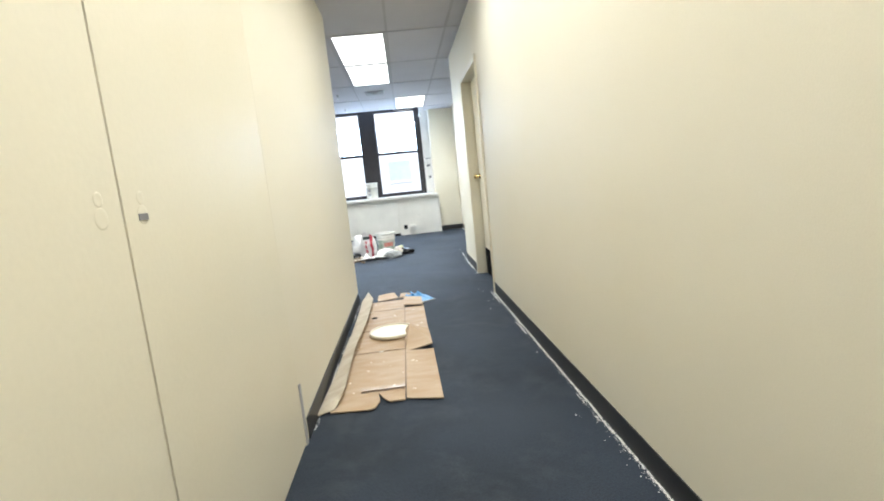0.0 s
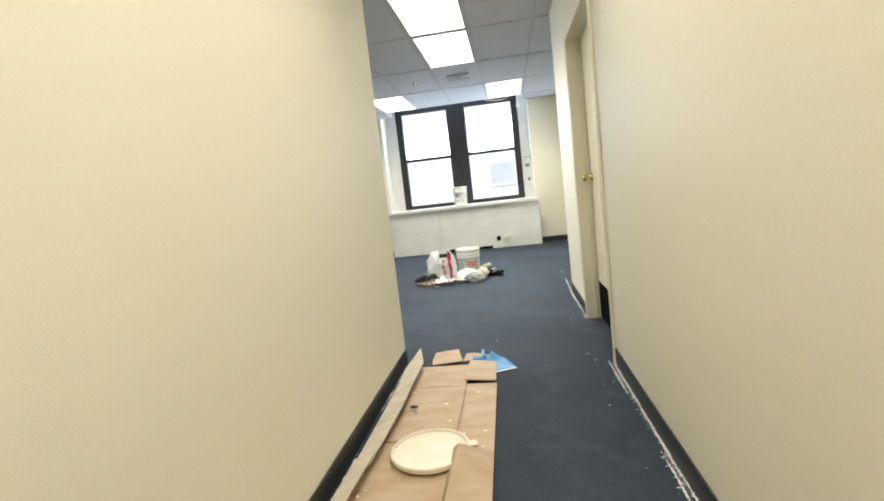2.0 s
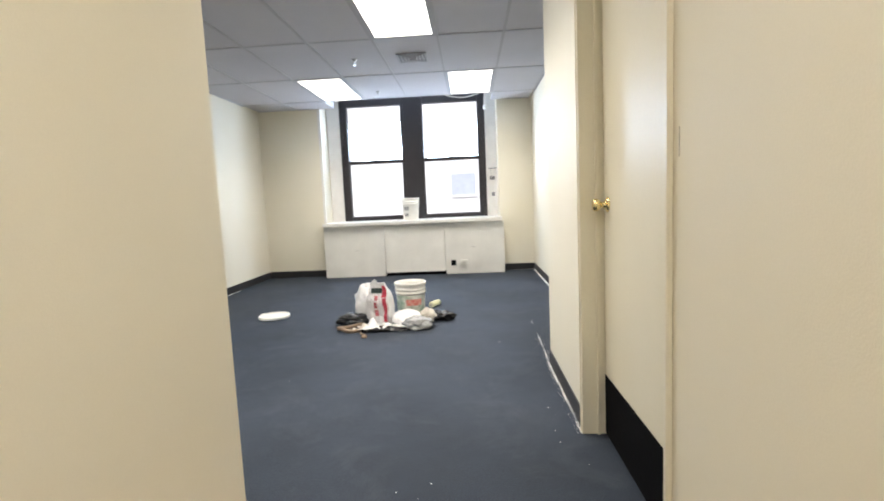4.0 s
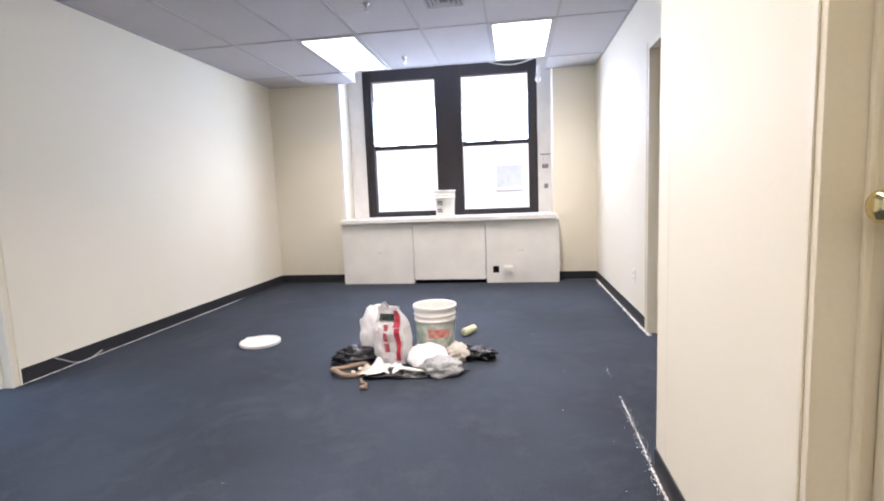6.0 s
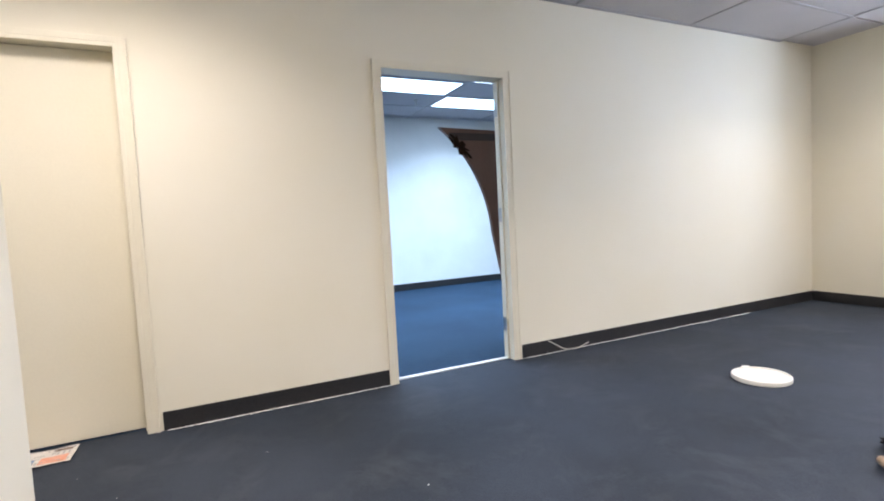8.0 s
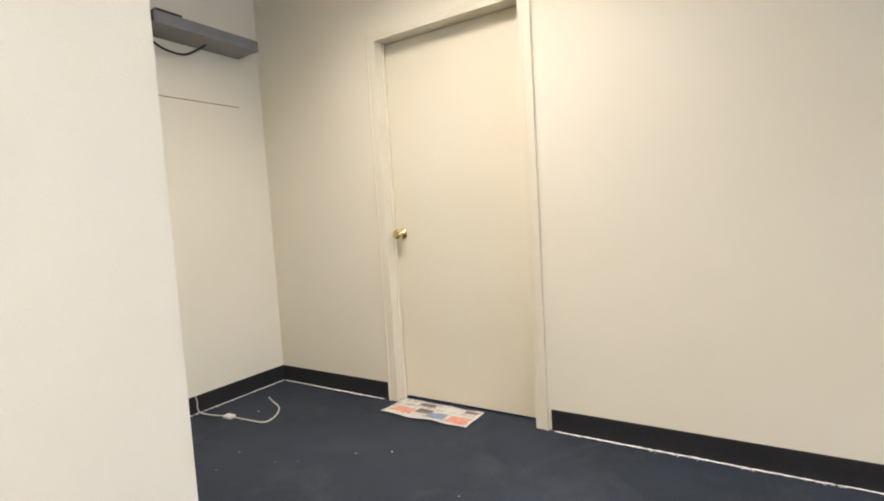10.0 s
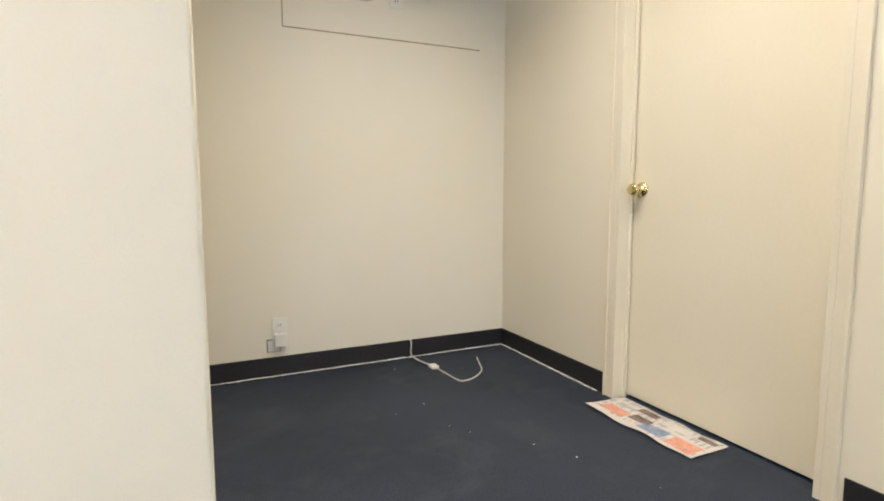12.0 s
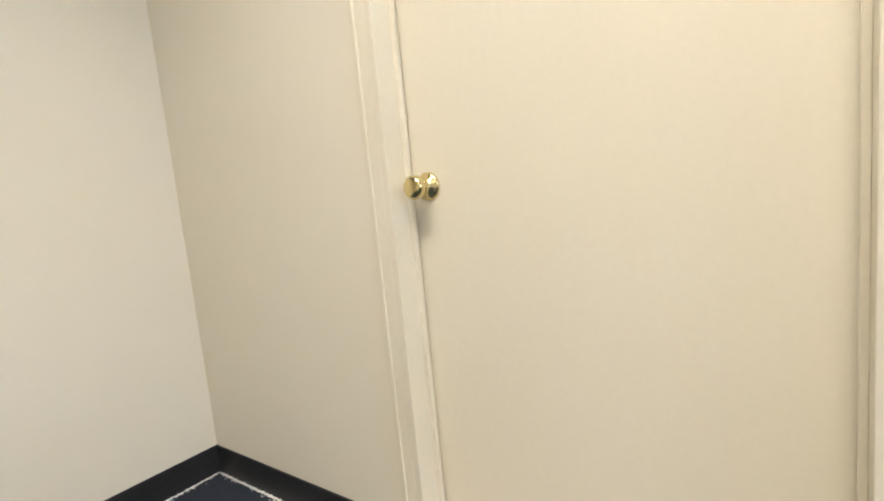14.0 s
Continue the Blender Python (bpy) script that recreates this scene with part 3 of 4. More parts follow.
ob = thing("phone_jack", (-1.383, YA, 0.16), "small white phone jack with a dark outline", "jack", turn=180)
# Black plate stands in for a loop of black wire round the jack.
part("plate", boxes((-0.0325, 0.0325, -0.004, 0.0, -0.0325, 0.0325)), VINYL, ob, "black plate for the dark outline round the cover")
part("cover", boxes((-0.0295, 0.0295, -0.010, -0.0045, -0.0295, 0.0295), bevel=0.002), WHITE_PLASTIC, ob)

CORD = surface("grubby_white_cord", (0.62, 0.60, 0.55), 0.55, vary=0.1, scale=20, fine=90, bump=0.03)
BLACK_RUBBER = surface("black_rubber", (0.015, 0.015, 0.016), 0.5, vary=0.15, scale=20, fine=90, bump=0.03)
RED_PLASTIC = surface("red_plastic", (0.55, 0.05, 0.05), 0.4, vary=0.08, scale=9, fine=60, bump=0.02)
GREEN_INK = surface("worn_green_label", (0.66, 0.67, 0.62), 0.6, vary=0.1, scale=16, fine=60, bump=0.0, hue=(0.12, 0.26, 0.16), tint_amount=1.0)
RED_INK = surface("red_label", (0.52, 0.04, 0.07), 0.6, vary=0.1, scale=9, fine=60, bump=0.0)
DARK_INK = surface("dark_label", (0.03, 0.045, 0.04), 0.6, vary=0.1, scale=9, fine=60, bump=0.0)


def cord(name, points, r, mat, label, steps=8):
    return tagged(part(name, tube(spline(points, steps), r), mat, None, "", True), label, "cable")


cord("floor_cable", [(-2.13, YA + 0.004, 0.10), (-2.13, YA + 0.02, 0.075), (-2.12, YA + 0.06, 0.02), (-2.17, -1.32, 0.006), (-2.18, -1.27, 0.006), (-2.19, -1.17, 0.006),
                     (-2.21, -1.05, 0.006), (-2.29, -1.06, 0.006), (-2.38, -1.14, 0.006), (-2.42, -1.24, 0.012), (-2.44, -1.30, 0.02)], 0.004, CORD,
     "loose white cable curling on the carpet by the wall")
tagged(part("cable_plug", boxes((-2.19, -2.15, -1.32, -1.26, 0.004, 0.018), bevel=0.003), WHITE_PLASTIC), "white cable joint lying on the carpet", "cable plug")
cord("baseboard_cord", [(XW + 0.008, 2.84, 0.095), (XW + 0.015, 2.90, 0.06), (XW + 0.02, 2.97, 0.02), (XW + 0.03, 3.04, 0.006), (XW + 0.025, 3.12, 0.008), (XW + 0.015, 3.22, 0.03)],
     0.004, CORD, "white cord hanging loose over the baseboard")
cord("hanging_cord", [(-1.815, YN - 0.005, 0.80), (-1.82, YN - 0.012, 0.70), (-1.828, YN - 0.012, 0.58), (-1.82, YN - 0.006, 0.46)], 0.0035, GREY_METAL,
     "thin grey cord hanging beside the radiator enclosure")
cord("window_cable", [(0.08, 5.74, 2.62), (0.22, 5.76, 2.57), (0.38, 5.80, 2.55), (0.52, 5.84, 2.57), (0.68, 5.90, 2.63), (0.80, 5.98, 2.70)], 0.007, CORD,
     "white cable drooping below the ceiling in front of the window")

# bracket with a bare bulb in the upper corner of the recess
ob = thing("wall_lamp", (0.745, 6.44, 2.50), "bare spiral bulb on a white bracket in the window corner", "lamp")
spiral = [(0.018 * math.cos(a), 0.018 * math.sin(a), 0.05 + 0.010 * a / math.pi) for a in [k * math.pi / 6 for k in range(0, 73)]]
part("bulb", tube(spiral, 0.006, 6), WHITE_PLASTIC, ob, "white spiral bulb", True)
part("socket", lathe([(0.012, 0.05), (0.026, 0.045), (0.034, 0.02), (0.036, 0.0), (0.026, -0.02), (0.010, -0.03)], 20), WHITE_PLASTIC, ob, smooth=True)
part("bracket", tube(spline([(0.0, 0.0, 0.17), (0.03, -0.01, 0.20), (0.07, -0.02, 0.23), (0.12, -0.03, 0.24)]), 0.008), SILL, ob, smooth=True)
ob = thing("blind_bracket", (0.835, YG + 0.019, 1.50), "grey bracket and hook screwed beside the window frame", "bracket")
part("plate", boxes((-0.045, 0.035, -0.014, 0, -0.09, -0.035), bevel=0.003), GREY_METAL, ob)
part("lower_plate", boxes((-0.02, 0.03, -0.012, 0, -0.35, -0.29), bevel=0.003), GREY_METAL, ob)
part("rod", tube([(-0.065, -0.02, 0.09), (0.065, -0.02, 0.09)], 0.007), GREY_METAL, ob, smooth=True)
part("hook", tube(spline([(-0.02, -0.01, 0.085), (-0.03, -0.02, 0.04), (-0.02, -0.02, -0.02), (-0.01, -0.012, -0.06)]), 0.004), STEEL, ob, smooth=True)

# ceiling vent and sprinklers
ob = thing("ceiling_vent", (-0.37 + PX / 2, 3.83, H), "square white ceiling air diffuser with dark gaps", "vent")
part("backing", boxes((-0.15, 0.15, -0.15, 0.15, -0.003, -0.0005)), GREY_METAL, ob)
for k in range(4):
    a = 0.15 - 0.034 * k
    e = 0.016
    z = -0.012 - 0.003 * k
    part("louvre", boxes((-a, a, -a, -a + e, z, -0.004), (-a, a, a - e, a, z, -0.004), (-a, -a + e, -a + e, a - e, z, -0.004),
                         (a - e, a, -a + e, a - e, z, -0.004), bevel=0.001), TBAR, ob)


def sprinkler(x, y, z=H):
    ob = thing("sprinkler", (x, y, z), "small pendent sprinkler head under the ceiling", "sprinkler", "sprinklers")
    part("collar", lathe([(0.030, 0.0), (0.030, -0.004), (0.012, -0.012), (0.012, -0.03)], 18), STEEL, ob, smooth=True)
    part("arm", boxes((-0.013, -0.009, -0.004, 0.004, -0.06, -0.025), (0.009, 0.013, -0.004, 0.004, -0.06, -0.025)), STEEL, ob)
    part("deflector", lathe([(0.020, -0.058), (0.022, -0.060), (0.020, -0.063)], 18), STEEL, ob)


sprinkler(-0.66, 3.78)
sprinkler(-0.70, 5.27)
sprinkler(-5.68, 3.13, HA)

# ---- alcove wall equipment ----
SEAM = surface("dark_seam", (0.30, 0.23, 0.16), 0.9, vary=0.3, scale=12, fine=60, bump=0.0, hue=(0.55, 0.46, 0.34), tint_amount=0.8)
ob = tagged(thing("wall_panel_seam", (0, YA, 0), "thin brown outline of a patched board in the wall", "seam"), kind="structure")
part("seam", boxes((-1.481, -1.475, 0.0, 0.0015, 1.745, 2.56)), SEAM, ob)
part("seam", moved(boxes((0, 1.10, 0.0, 0.0015, -0.003, 0.003)), pose(-1.478, 0, 1.745, 0, 1.0, 0) @ Matrix.Diagonal((-1, 1, 1, 1))), SEAM, ob)
ob = thing("alarm_module", (-1.595, YA, 2.03), "small red and grey alarm module on the wall", "alarm box")
part("body", boxes((-0.035, 0.035, 0.0, 0.05, -0.02, 0.14), bevel=0.004), RED_PLASTIC, ob)
part("lip", boxes((-0.04, 0.04, 0.0, 0.06, -0.038, -0.021), bevel=0.003), GREY_METAL, ob)


def module(x, z, w, h):
    ob = thing("relay_box", (x, YA, z), "narrow grey relay box screwed to the wall", "relay box", "relay boxes")
    part("body", boxes((-w / 2, w / 2, 0, 0.05, 0, h), bevel=0.004), GREY_METAL, ob)
    part("face", boxes((-w / 2 + 0.012, w / 2 - 0.012, 0.051, 0.055, 0.02, h - 0.02), bevel=0.001), STEEL, ob, "pale front plate")


module(-1.735, 1.985, 0.062, 0.20)
module(-1.872, 1.985, 0.062, 0.20)
ob = thing("equipment_shelf", (-2.30, YA, 2.06), "dark grey metal equipment shelf with black gear", "shelf")
part("tray", boxes((-0.30, 0.30, 0.0, 0.20, 0.0, 0.012), (-0.30, 0.30, 0.188, 0.20, 0.012, 0.06), bevel=0.003), GREY_METAL, ob)
part("gear", boxes((-0.27, 0.10, 0.02, 0.17, 0.013, 0.07), bevel=0.005), BLACK_RUBBER, ob, "black electronics box")
part("gear", boxes((0.13, 0.27, 0.02, 0.16, 0.013, 0.09), bevel=0.005), BLACK_RUBBER, ob, "black electronics box")
cord("equipment_cable", [(-1.86, YA + 0.03, 2.05), (-1.93, YA + 0.05, 2.03), (-1.99, YA + 0.06, 2.06), (-2.06, YA + 0.06, 2.01), (-2.13, YA + 0.06, 1.985),
                         (-2.22, YA + 0.06, 1.985), (-2.30, YA + 0.07, 2.03), (-2.35, YA + 0.10, 2.075)], 0.006, BLACK_RUBBER, "black cable looping under the equipment shelf")
cord("equipment_cable", [(-1.66, YA + 0.01, 1.985), (-1.72, YA + 0.008, 1.955), (-1.82, YA + 0.008, 1.93), (-1.92, YA + 0.008, 1.935), (-1.97, YA + 0.008, 1.97)], 0.004, CORD,
     "cream cable looping under the relay boxes")
outlet((-2.065, YA, 1.975), 180, "white outlet plate under the equipment shelf", WHITE_PLASTIC)

# ---- neighbouring office: arched wooden panel ----
WOOD = surface("dark_red_brown_veneer", (0.135, 0.058, 0.036), 0.3, vary=0.12, scale=1.5, fine=40, bump=0.03, hue=(0.19, 0.086, 0.055), stretch=(1, 6, 0.7))
bm = bmesh.new()
AC, AR = (1.60, 0.83), 1.20          # centre and radius of the cut edge
arc = [(AC[0] + AR * math.cos(radians(a)), AC[1] + AR * math.sin(radians(a))) for a in range(4, 55, 3)]
outline = arc + [(2.80, 1.765), (3.75, 1.74), (3.80, 1.70), (3.80, 0.0), (3.02, 0.0), (2.87, 0.55)]
fronts = [bm.verts.new((0.035, y, z)) for y, z in outline]
backs = [bm.verts.new((0.0, y, z)) for y, z in outline]
bm.faces.new(fronts)
bm.faces.new(list(reversed(backs)))
for k in range(len(outline)):
    j = (k + 1) % len(outline)
    bm.faces.new((fronts[k], fronts[j], backs[j], backs[k]))
bmesh.ops.bevel(bm, geom=[e for e in bm.edges if len(e.link_faces) == 2 and abs(e.calc_face_angle(0)) > 1.0], offset=0.003, segments=2, affect='EDGES')
ob = thing("wooden_arch_panel", (-3.42, 0, 0), "tall red-brown veneered panel with a round cut edge", "wooden panel")
part("panel", bm, WOOD, ob)
part("top_band", boxes((0.036, 0.042, 2.42, 3.70, 1.675, 1.735), bevel=0.002), surface("dark_veneer_band", (0.05, 0.022, 0.014), 0.45, vary=0.12, scale=1.5, fine=40, bump=0.03, stretch=(1, 6, 1)), ob, "darker band below the top edge")
carve = bmesh.new()
lobes = []
for k in range(72):
    a = 2 * math.pi * k / 72
    r = 0.062 + 0.012 * math.sin(5 * a + 0.7) + 0.018 * math.sin(9 * a) + 0.011 * math.sin(14 * a + 2)
    u, v = 1.7 * r * math.cos(a), 0.62 * r * math.sin(a)
    lobes.append((2.515 + 0.70 * u + 0.71 * v, 1.625 - 0.71 * u + 0.70 * v))
fronts = [carve.verts.new((0.046, y, z)) for y, z in lobes]
backs = [carve.verts.new((0.0365, y, z)) for y, z in lobes]
hub = carve.verts.new((0.050, 2.515, 1.625))
for k in range(72):
    carve.faces.new((fronts[k], fronts[(k + 1) % 72], hub))
    carve.faces.new((fronts[k], fronts[(k + 1) % 72], backs[(k + 1) % 72], backs[k]))
part("carved_ornament", carve, surface("dark_carving", (0.022, 0.010, 0.006), 0.95, vary=0.2, scale=8, fine=40, bump=0.1, spec=0.05), ob, "dark carved leaf ornament")

# ---- things on the floor ----


def crumpled(radius, flat, seed, amount=0.35, scale=2.2, sub=4):
    """A crumpled bag-like lump resting on z = 0."""
    bm = bmesh.new()
    bmesh.ops.create_icosphere(bm, subdivisions=sub, radius=1.0)
    off = Vector((seed * 3.1, seed * 1.7, seed * 0.9))
    for v in bm.verts:
        d = v.co.normalized()
        n1 = noise.noise(d * scale + off)
        n2 = abs(noise.noise(d * scale * 2.7 + off * 2))
        n3 = abs(noise.noise(d * scale * 6 + off * 3))
        v.co = d * (1 + amount * n1 + amount * 1.3 * (0.3 - n2) + amount * 0.35 * (0.2 - n3))
        v.co.x *= radius[0]
        v.co.y *= radius[1]
        v.co.z = v.co.z * flat
    low = min(v.co.z for v in bm.verts) * 0.55
    for v in bm.verts:
        v.co.z = max(v.co.z - low, 0.002)
    return bm


BLACK_BAG = surface("black_plastic_film", (0.012, 0.012, 0.014), 0.22, vary=0.2, scale=12, fine=70, bump=0.25)
CLEAR_BAG = surface("dusty_grey_plastic_film", (0.50, 0.51, 0.51), 0.15, vary=0.2, scale=14, fine=60, bump=0.3, hue=(0.25, 0.26, 0.27), transmission=0.25)
WHITE_BAG = surface("white_woven_bag", (0.74, 0.73, 0.72), 0.55, vary=0.06, scale=10, fine=160, bump=0.2, hue=(0.60, 0.58, 0.58))
CLOTH = surface("stained_cotton_rag", (0.66, 0.62, 0.55), 0.95, vary=0.1, scale=14, fine=220, bump=0.3, hue=(0.45, 0.36, 0.27))
HOSE = surface("dirty_tan_hose", (0.25, 0.18, 0.12), 0.75, vary=0.2, scale=25, fine=120, bump=0.15, hue=(0.14, 0.095, 0.065))
NAP = surface("yellowed_roller_nap", (0.70, 0.68, 0.40), 0.95, vary=0.15, scale=30, fine=300, bump=0.4, hue=(0.78, 0.77, 0.66))


def lid(at, turn, label, mat, name="bucket_cover", r=0.155, h=0.028):
    ob = thing(name, at, label, "lid", "bucket lids", turn)
    part("disc", lathe([(r - 0.004, 0.0), (r, 0.004), (r, h - 0.004), (r - 0.005, h), (r - 0.011, h), (r - 0.014, h - 0.010), (r * 0.55, h - 0.012), (0.002, h - 0.011)], 48), mat, ob, smooth=False)
    part("tear_tab", boxes((r - 0.012, r + 0.03, -0.022, 0.022, h - 0.012, h - 0.002), bevel=0.004), mat, ob)
    return ob


lid((-1.585, 3.50, 0.0), 150, "white plastic bucket lid lying on the carpet", WHITE_PLASTIC)


def bucket(at, label, mat, r=0.145, h=0.37, turn=0):
    ob = thing("bucket", at, label, "bucket", "plastic buckets", turn)
    k = r / 0.145
    t = 0.004
    prof = [(r * 0.86, 0.0), (r * 0.865, 0.01), (r * 0.93, h * 0.70), (r * 0.985, h * 0.705), (r * 0.99, h * 0.73), (r * 0.94, h * 0.735), (r * 0.95, h * 0.80),
            (r * 0.99, h * 0.805), (r * 0.995, h * 0.83), (r * 0.955, h * 0.835), (r * 0.965, h * 0.93), (r * 1.03, h * 0.935), (r * 1.035, h * 0.985), (r * 1.02, h),
            (r * 0.965, h), (r * 0.95, h * 0.95), (r * 0.90, h * 0.5), (r * 0.84, 0.012), (0.002, 0.012)]
    part("pail", lathe(prof, 48), mat, ob, smooth=True)
    part("handle", tube([(r * 1.02 * math.cos(a), r * 1.02 * math.sin(a), h * 0.80 - 0.12 * k * math.sin(a) * 1.0) for a in [math.pi * i / 20 for i in range(21)]], 0.0025, 6), STEEL, ob, "thin wire handle", True)
    return ob


def wrap(parent, name, r0, r1, z0, z1, a0, a1, mat, label=""):
    """A label wrapped round a pail between two angles."""
    bm = bmesh.new()
    n = 16
    lo = [bm.verts.new((r0 * math.cos(a), r0 * math.sin(a), z0)) for a in [a0 + (a1 - a0) * i / n for i in range(n + 1)]]
    hi = [bm.verts.new((r1 * math.cos(a), r1 * math.sin(a), z1)) for a in [a0 + (a1 - a0) * i / n for i in range(n + 1)]]
    for i in range(n):
        bm.faces.new((lo[i], lo[i + 1], hi[i + 1], hi[i]))
    return part(name, bm, mat, parent, label)


pail = bucket((-0.150, 3.34, 0.0), "white plastic bucket with a worn green and red label", WHITE_PLASTIC, 0.15, 0.352, 0)
wrap(pail, "label", 0.1315, 0.1395, 0.03, 0.235, radians(195), radians(345), GREEN_INK, "worn green printed label")
RED_FADED = surface("faded_red_label", (0.60, 0.13, 0.10), 0.6, vary=0.1, scale=30, fine=90, bump=0.0, hue=(0.66, 0.45, 0.40), tint_amount=1.0)
wrap(pail, "red_patch", 0.1372, 0.1396, 0.14, 0.20, radians(258), radians(322), RED_FADED, "red part of the label")
sill_pail = bucket((-0.455, 6.22, 0.838), "white plastic bucket standing on the window sill", WHITE_PLASTIC, 0.135, 0.335, 0)
for z in (0.06, 0.085, 0.15):
    wrap(sill_pail, "print", 0.1235, 0.1240, z, z + 0.016, radians(225), radians(262), GREY_METAL, "grey printed bar")
wrap(sill_pail, "print", 0.126, 0.128, 0.175, 0.20, radians(225), radians(262), GREY_METAL, "grey printed bar")


def sack(at, turn):
    """A half-empty paper sack with a folded-over ragged top."""
    ob = thing("plaster_sack", at, "crumpled white plaster sack with red and green print", "sack", "", turn)
    w, d, h, n, m = 0.222, 0.15, 0.405, 16, 20
    bm = bmesh.new()
    rings = []
    for k in range(m + 1):
        t = k / m
        z = h * t
        ww = w / 2 * (1.0 + 0.05 * math.sin(t * 7) - 0.42 * max(0, t - 0.60) / 0.40)
        dd = d / 2 * (1.0 + 0.12 * math.sin(t * 4 + 1) - 0.72 * max(0, t - 0.55) / 0.45)
        ring = []
        for i in range(4 * n):
            a = 2 * math.pi * i / (4 * n) + math.pi / 4
            c, s = math.cos(a), math.sin(a)
            q = 1 / max(abs(c), abs(s)) ** 0.8
            x, y = ww * c * q, dd * s * q
            nn = noise.noise(Vector((x * 9 + 3, y * 9 + 5, z * 9)))
            n2 = abs(noise.noise(Vector((x * 22, y * 22 + 8, z * 22))))
            x += 0.016 * nn + 0.02 * t * t * noise.noise(Vector((z * 6, 2.2, a)))
            y += 0.020 * nn - 0.014 * n2 - 0.05 * t * t
            zz = z
            if k == m:
                zz += 0.075 * noise.noise(Vector((x * 19, y * 19, 7.7))) - 0.03 * abs(c)
            ring.append(bm.verts.new((x, y, max(zz, 0.002))))
        rings.append(ring)
    for a, b2 in zip(rings, rings[1:]):
        for i in range(4 * n):
            j = (i + 1) % (4 * n)
            bm.faces.new((a[i], a[j], b2[j], b2[i]))
    bm.faces.new(rings[0])
    tri = bmesh.ops.triangulate(bm, faces=bm.faces[:])
    front = {}
    for v in bm.verts:
        front[v.index] = v.co.copy()
    body = part("bag", bm, WHITE_BAG, ob)

    def print_patch(name, x0, x1, z0, z1, mat, label, steps=8):
        pb = bmesh.new()
        grid = []
        for k in range(steps + 1):
            z = z0 + (z1 - z0) * k / steps
            t = z / h
            row = []
            for i in range(steps + 1):
                x = x0 + (x1 - x0) * i / steps
                dd = d / 2 * (1.0 + 0.12 * math.sin(t * 4 + 1) - 0.72 * max(0, t - 0.55) / 0.45)
                y = -dd - 0.006 - 0.05 * t * t
                nn = noise.noise(Vector((x * 9 + 3, y * 9 + 5, z * 9)))
                n2 = abs(noise.noise(Vector((x * 22, y * 22 + 8, z * 22))))
                row.append(pb.verts.new((x + 0.016 * nn, y + 0.020 * nn - 0.014 * n2 - 0.006, z)))
            grid.append(row)
        for r0, r1 in zip(grid, grid[1:]):
            for i in range(steps):
                pb.faces.new((r0[i], r0[i + 1], r1[i + 1], r1[i]))
        part(name, pb, mat, ob, label)

    print_patch("dark_print", -0.060, 0.045, 0.295, 0.340, DARK_INK, "dark green printed bar")
    print_patch("red_print", 0.047, 0.090, 0.255, 0.365, RED_INK, "red printed corner")
    print_patch("red_print", 0.060, 0.092, 0.03, 0.25, RED_INK, "red printed stripe")
    for z in [0.09 + 0.0145 * q for q in range(13) if q not in (4, 9)]:
        print_patch("lettering", -0.022, 0.008, z - 0.0055, z + 0.0055, RED_INK, "red printed bar", 3)
    return ob


sack((-0.412, 3.17, 0.0), -12)
WB = tagged(part("plastic_sack", moved(crumpled((0.115, 0.09), 0.22, 3, 0.20), pose(-0.575, 3.30, 0, 0, 0, 30)), WHITE_BAG, None, "", True),
            "crumpled white plastic sack behind the plaster sack", "sack")
tagged(part("rubbish_bag", moved(crumpled((0.145, 0.10), 0.062, 5, 0.4), pose(-0.665, 3.12, 0, 0, 0, 15)), BLACK_BAG, None, "", True),
       "crumpled black plastic bag on the carpet", "bag")
tagged(part("rubbish_bag", moved(crumpled((0.15, 0.075), 0.050, 9, 0.40), pose(0.13, 3.22, 0, 0, 0, -18)), BLACK_BAG, None, "", True),
       "flattened shiny black plastic bag", "bag")
tagged(part("rubbish_bag", moved(crumpled((0.30, 0.07), 0.018, 12, 0.5), pose(-0.27, 2.89, 0, 0, 0, 5)), BLACK_BAG, None, "", True),
       "thin black plastic sheet under the rags", "bag")
tagged(part("plastic_wrap", moved(crumpled((0.125, 0.090), 0.062, 14, 0.30), pose(-0.045, 2.915, 0, 0, 0, 5)), CLEAR_BAG, None, "", True),
       "crumpled translucent grey plastic wrap", "plastic wrap")
tagged(part("paper_wad", moved(crumpled((0.07, 0.06), 0.065, 17, 0.45), pose(0.02, 3.16, 0.0, 0, 0, 0)), CLOTH, None, "", True),
       "crumpled pale paper wad", "paper")
# White lump standing in for a bucket lid wrapped in plastic.
tagged(part("plastic_sack", moved(crumpled((0.150, 0.115), 0.036, 23, 0.16, 2.4), pose(-0.155, 3.07, 0.035, 30, 10, -30)), WHITE_BAG, None, "", True),
       "white lump for a plastic-wrapped lid against the bucket", "sack")
ring = [(0.105 * math.cos(a) * (1 + 0.1 * math.sin(3 * a)), 0.085 * math.sin(a), 0.022 + 0.012 * math.sin(2 * a + 1)) for a in [2 * math.pi * k / 28 for k in range(27)]]
tagged(part("hose", moved(tube(ring, 0.017, 10), pose(-0.64, 2.90, 0, 0, 0, 20)), HOSE, None, "", True), "short loop of dirty tan hose", "hose")
cord("rope", [(-0.53, 2.78, 0.010), (-0.51, 2.73, 0.010), (-0.47, 2.69, 0.011), (-0.49, 2.65, 0.010), (-0.45, 2.64, 0.010)], 0.009, HOSE, "frayed end of tan rope")


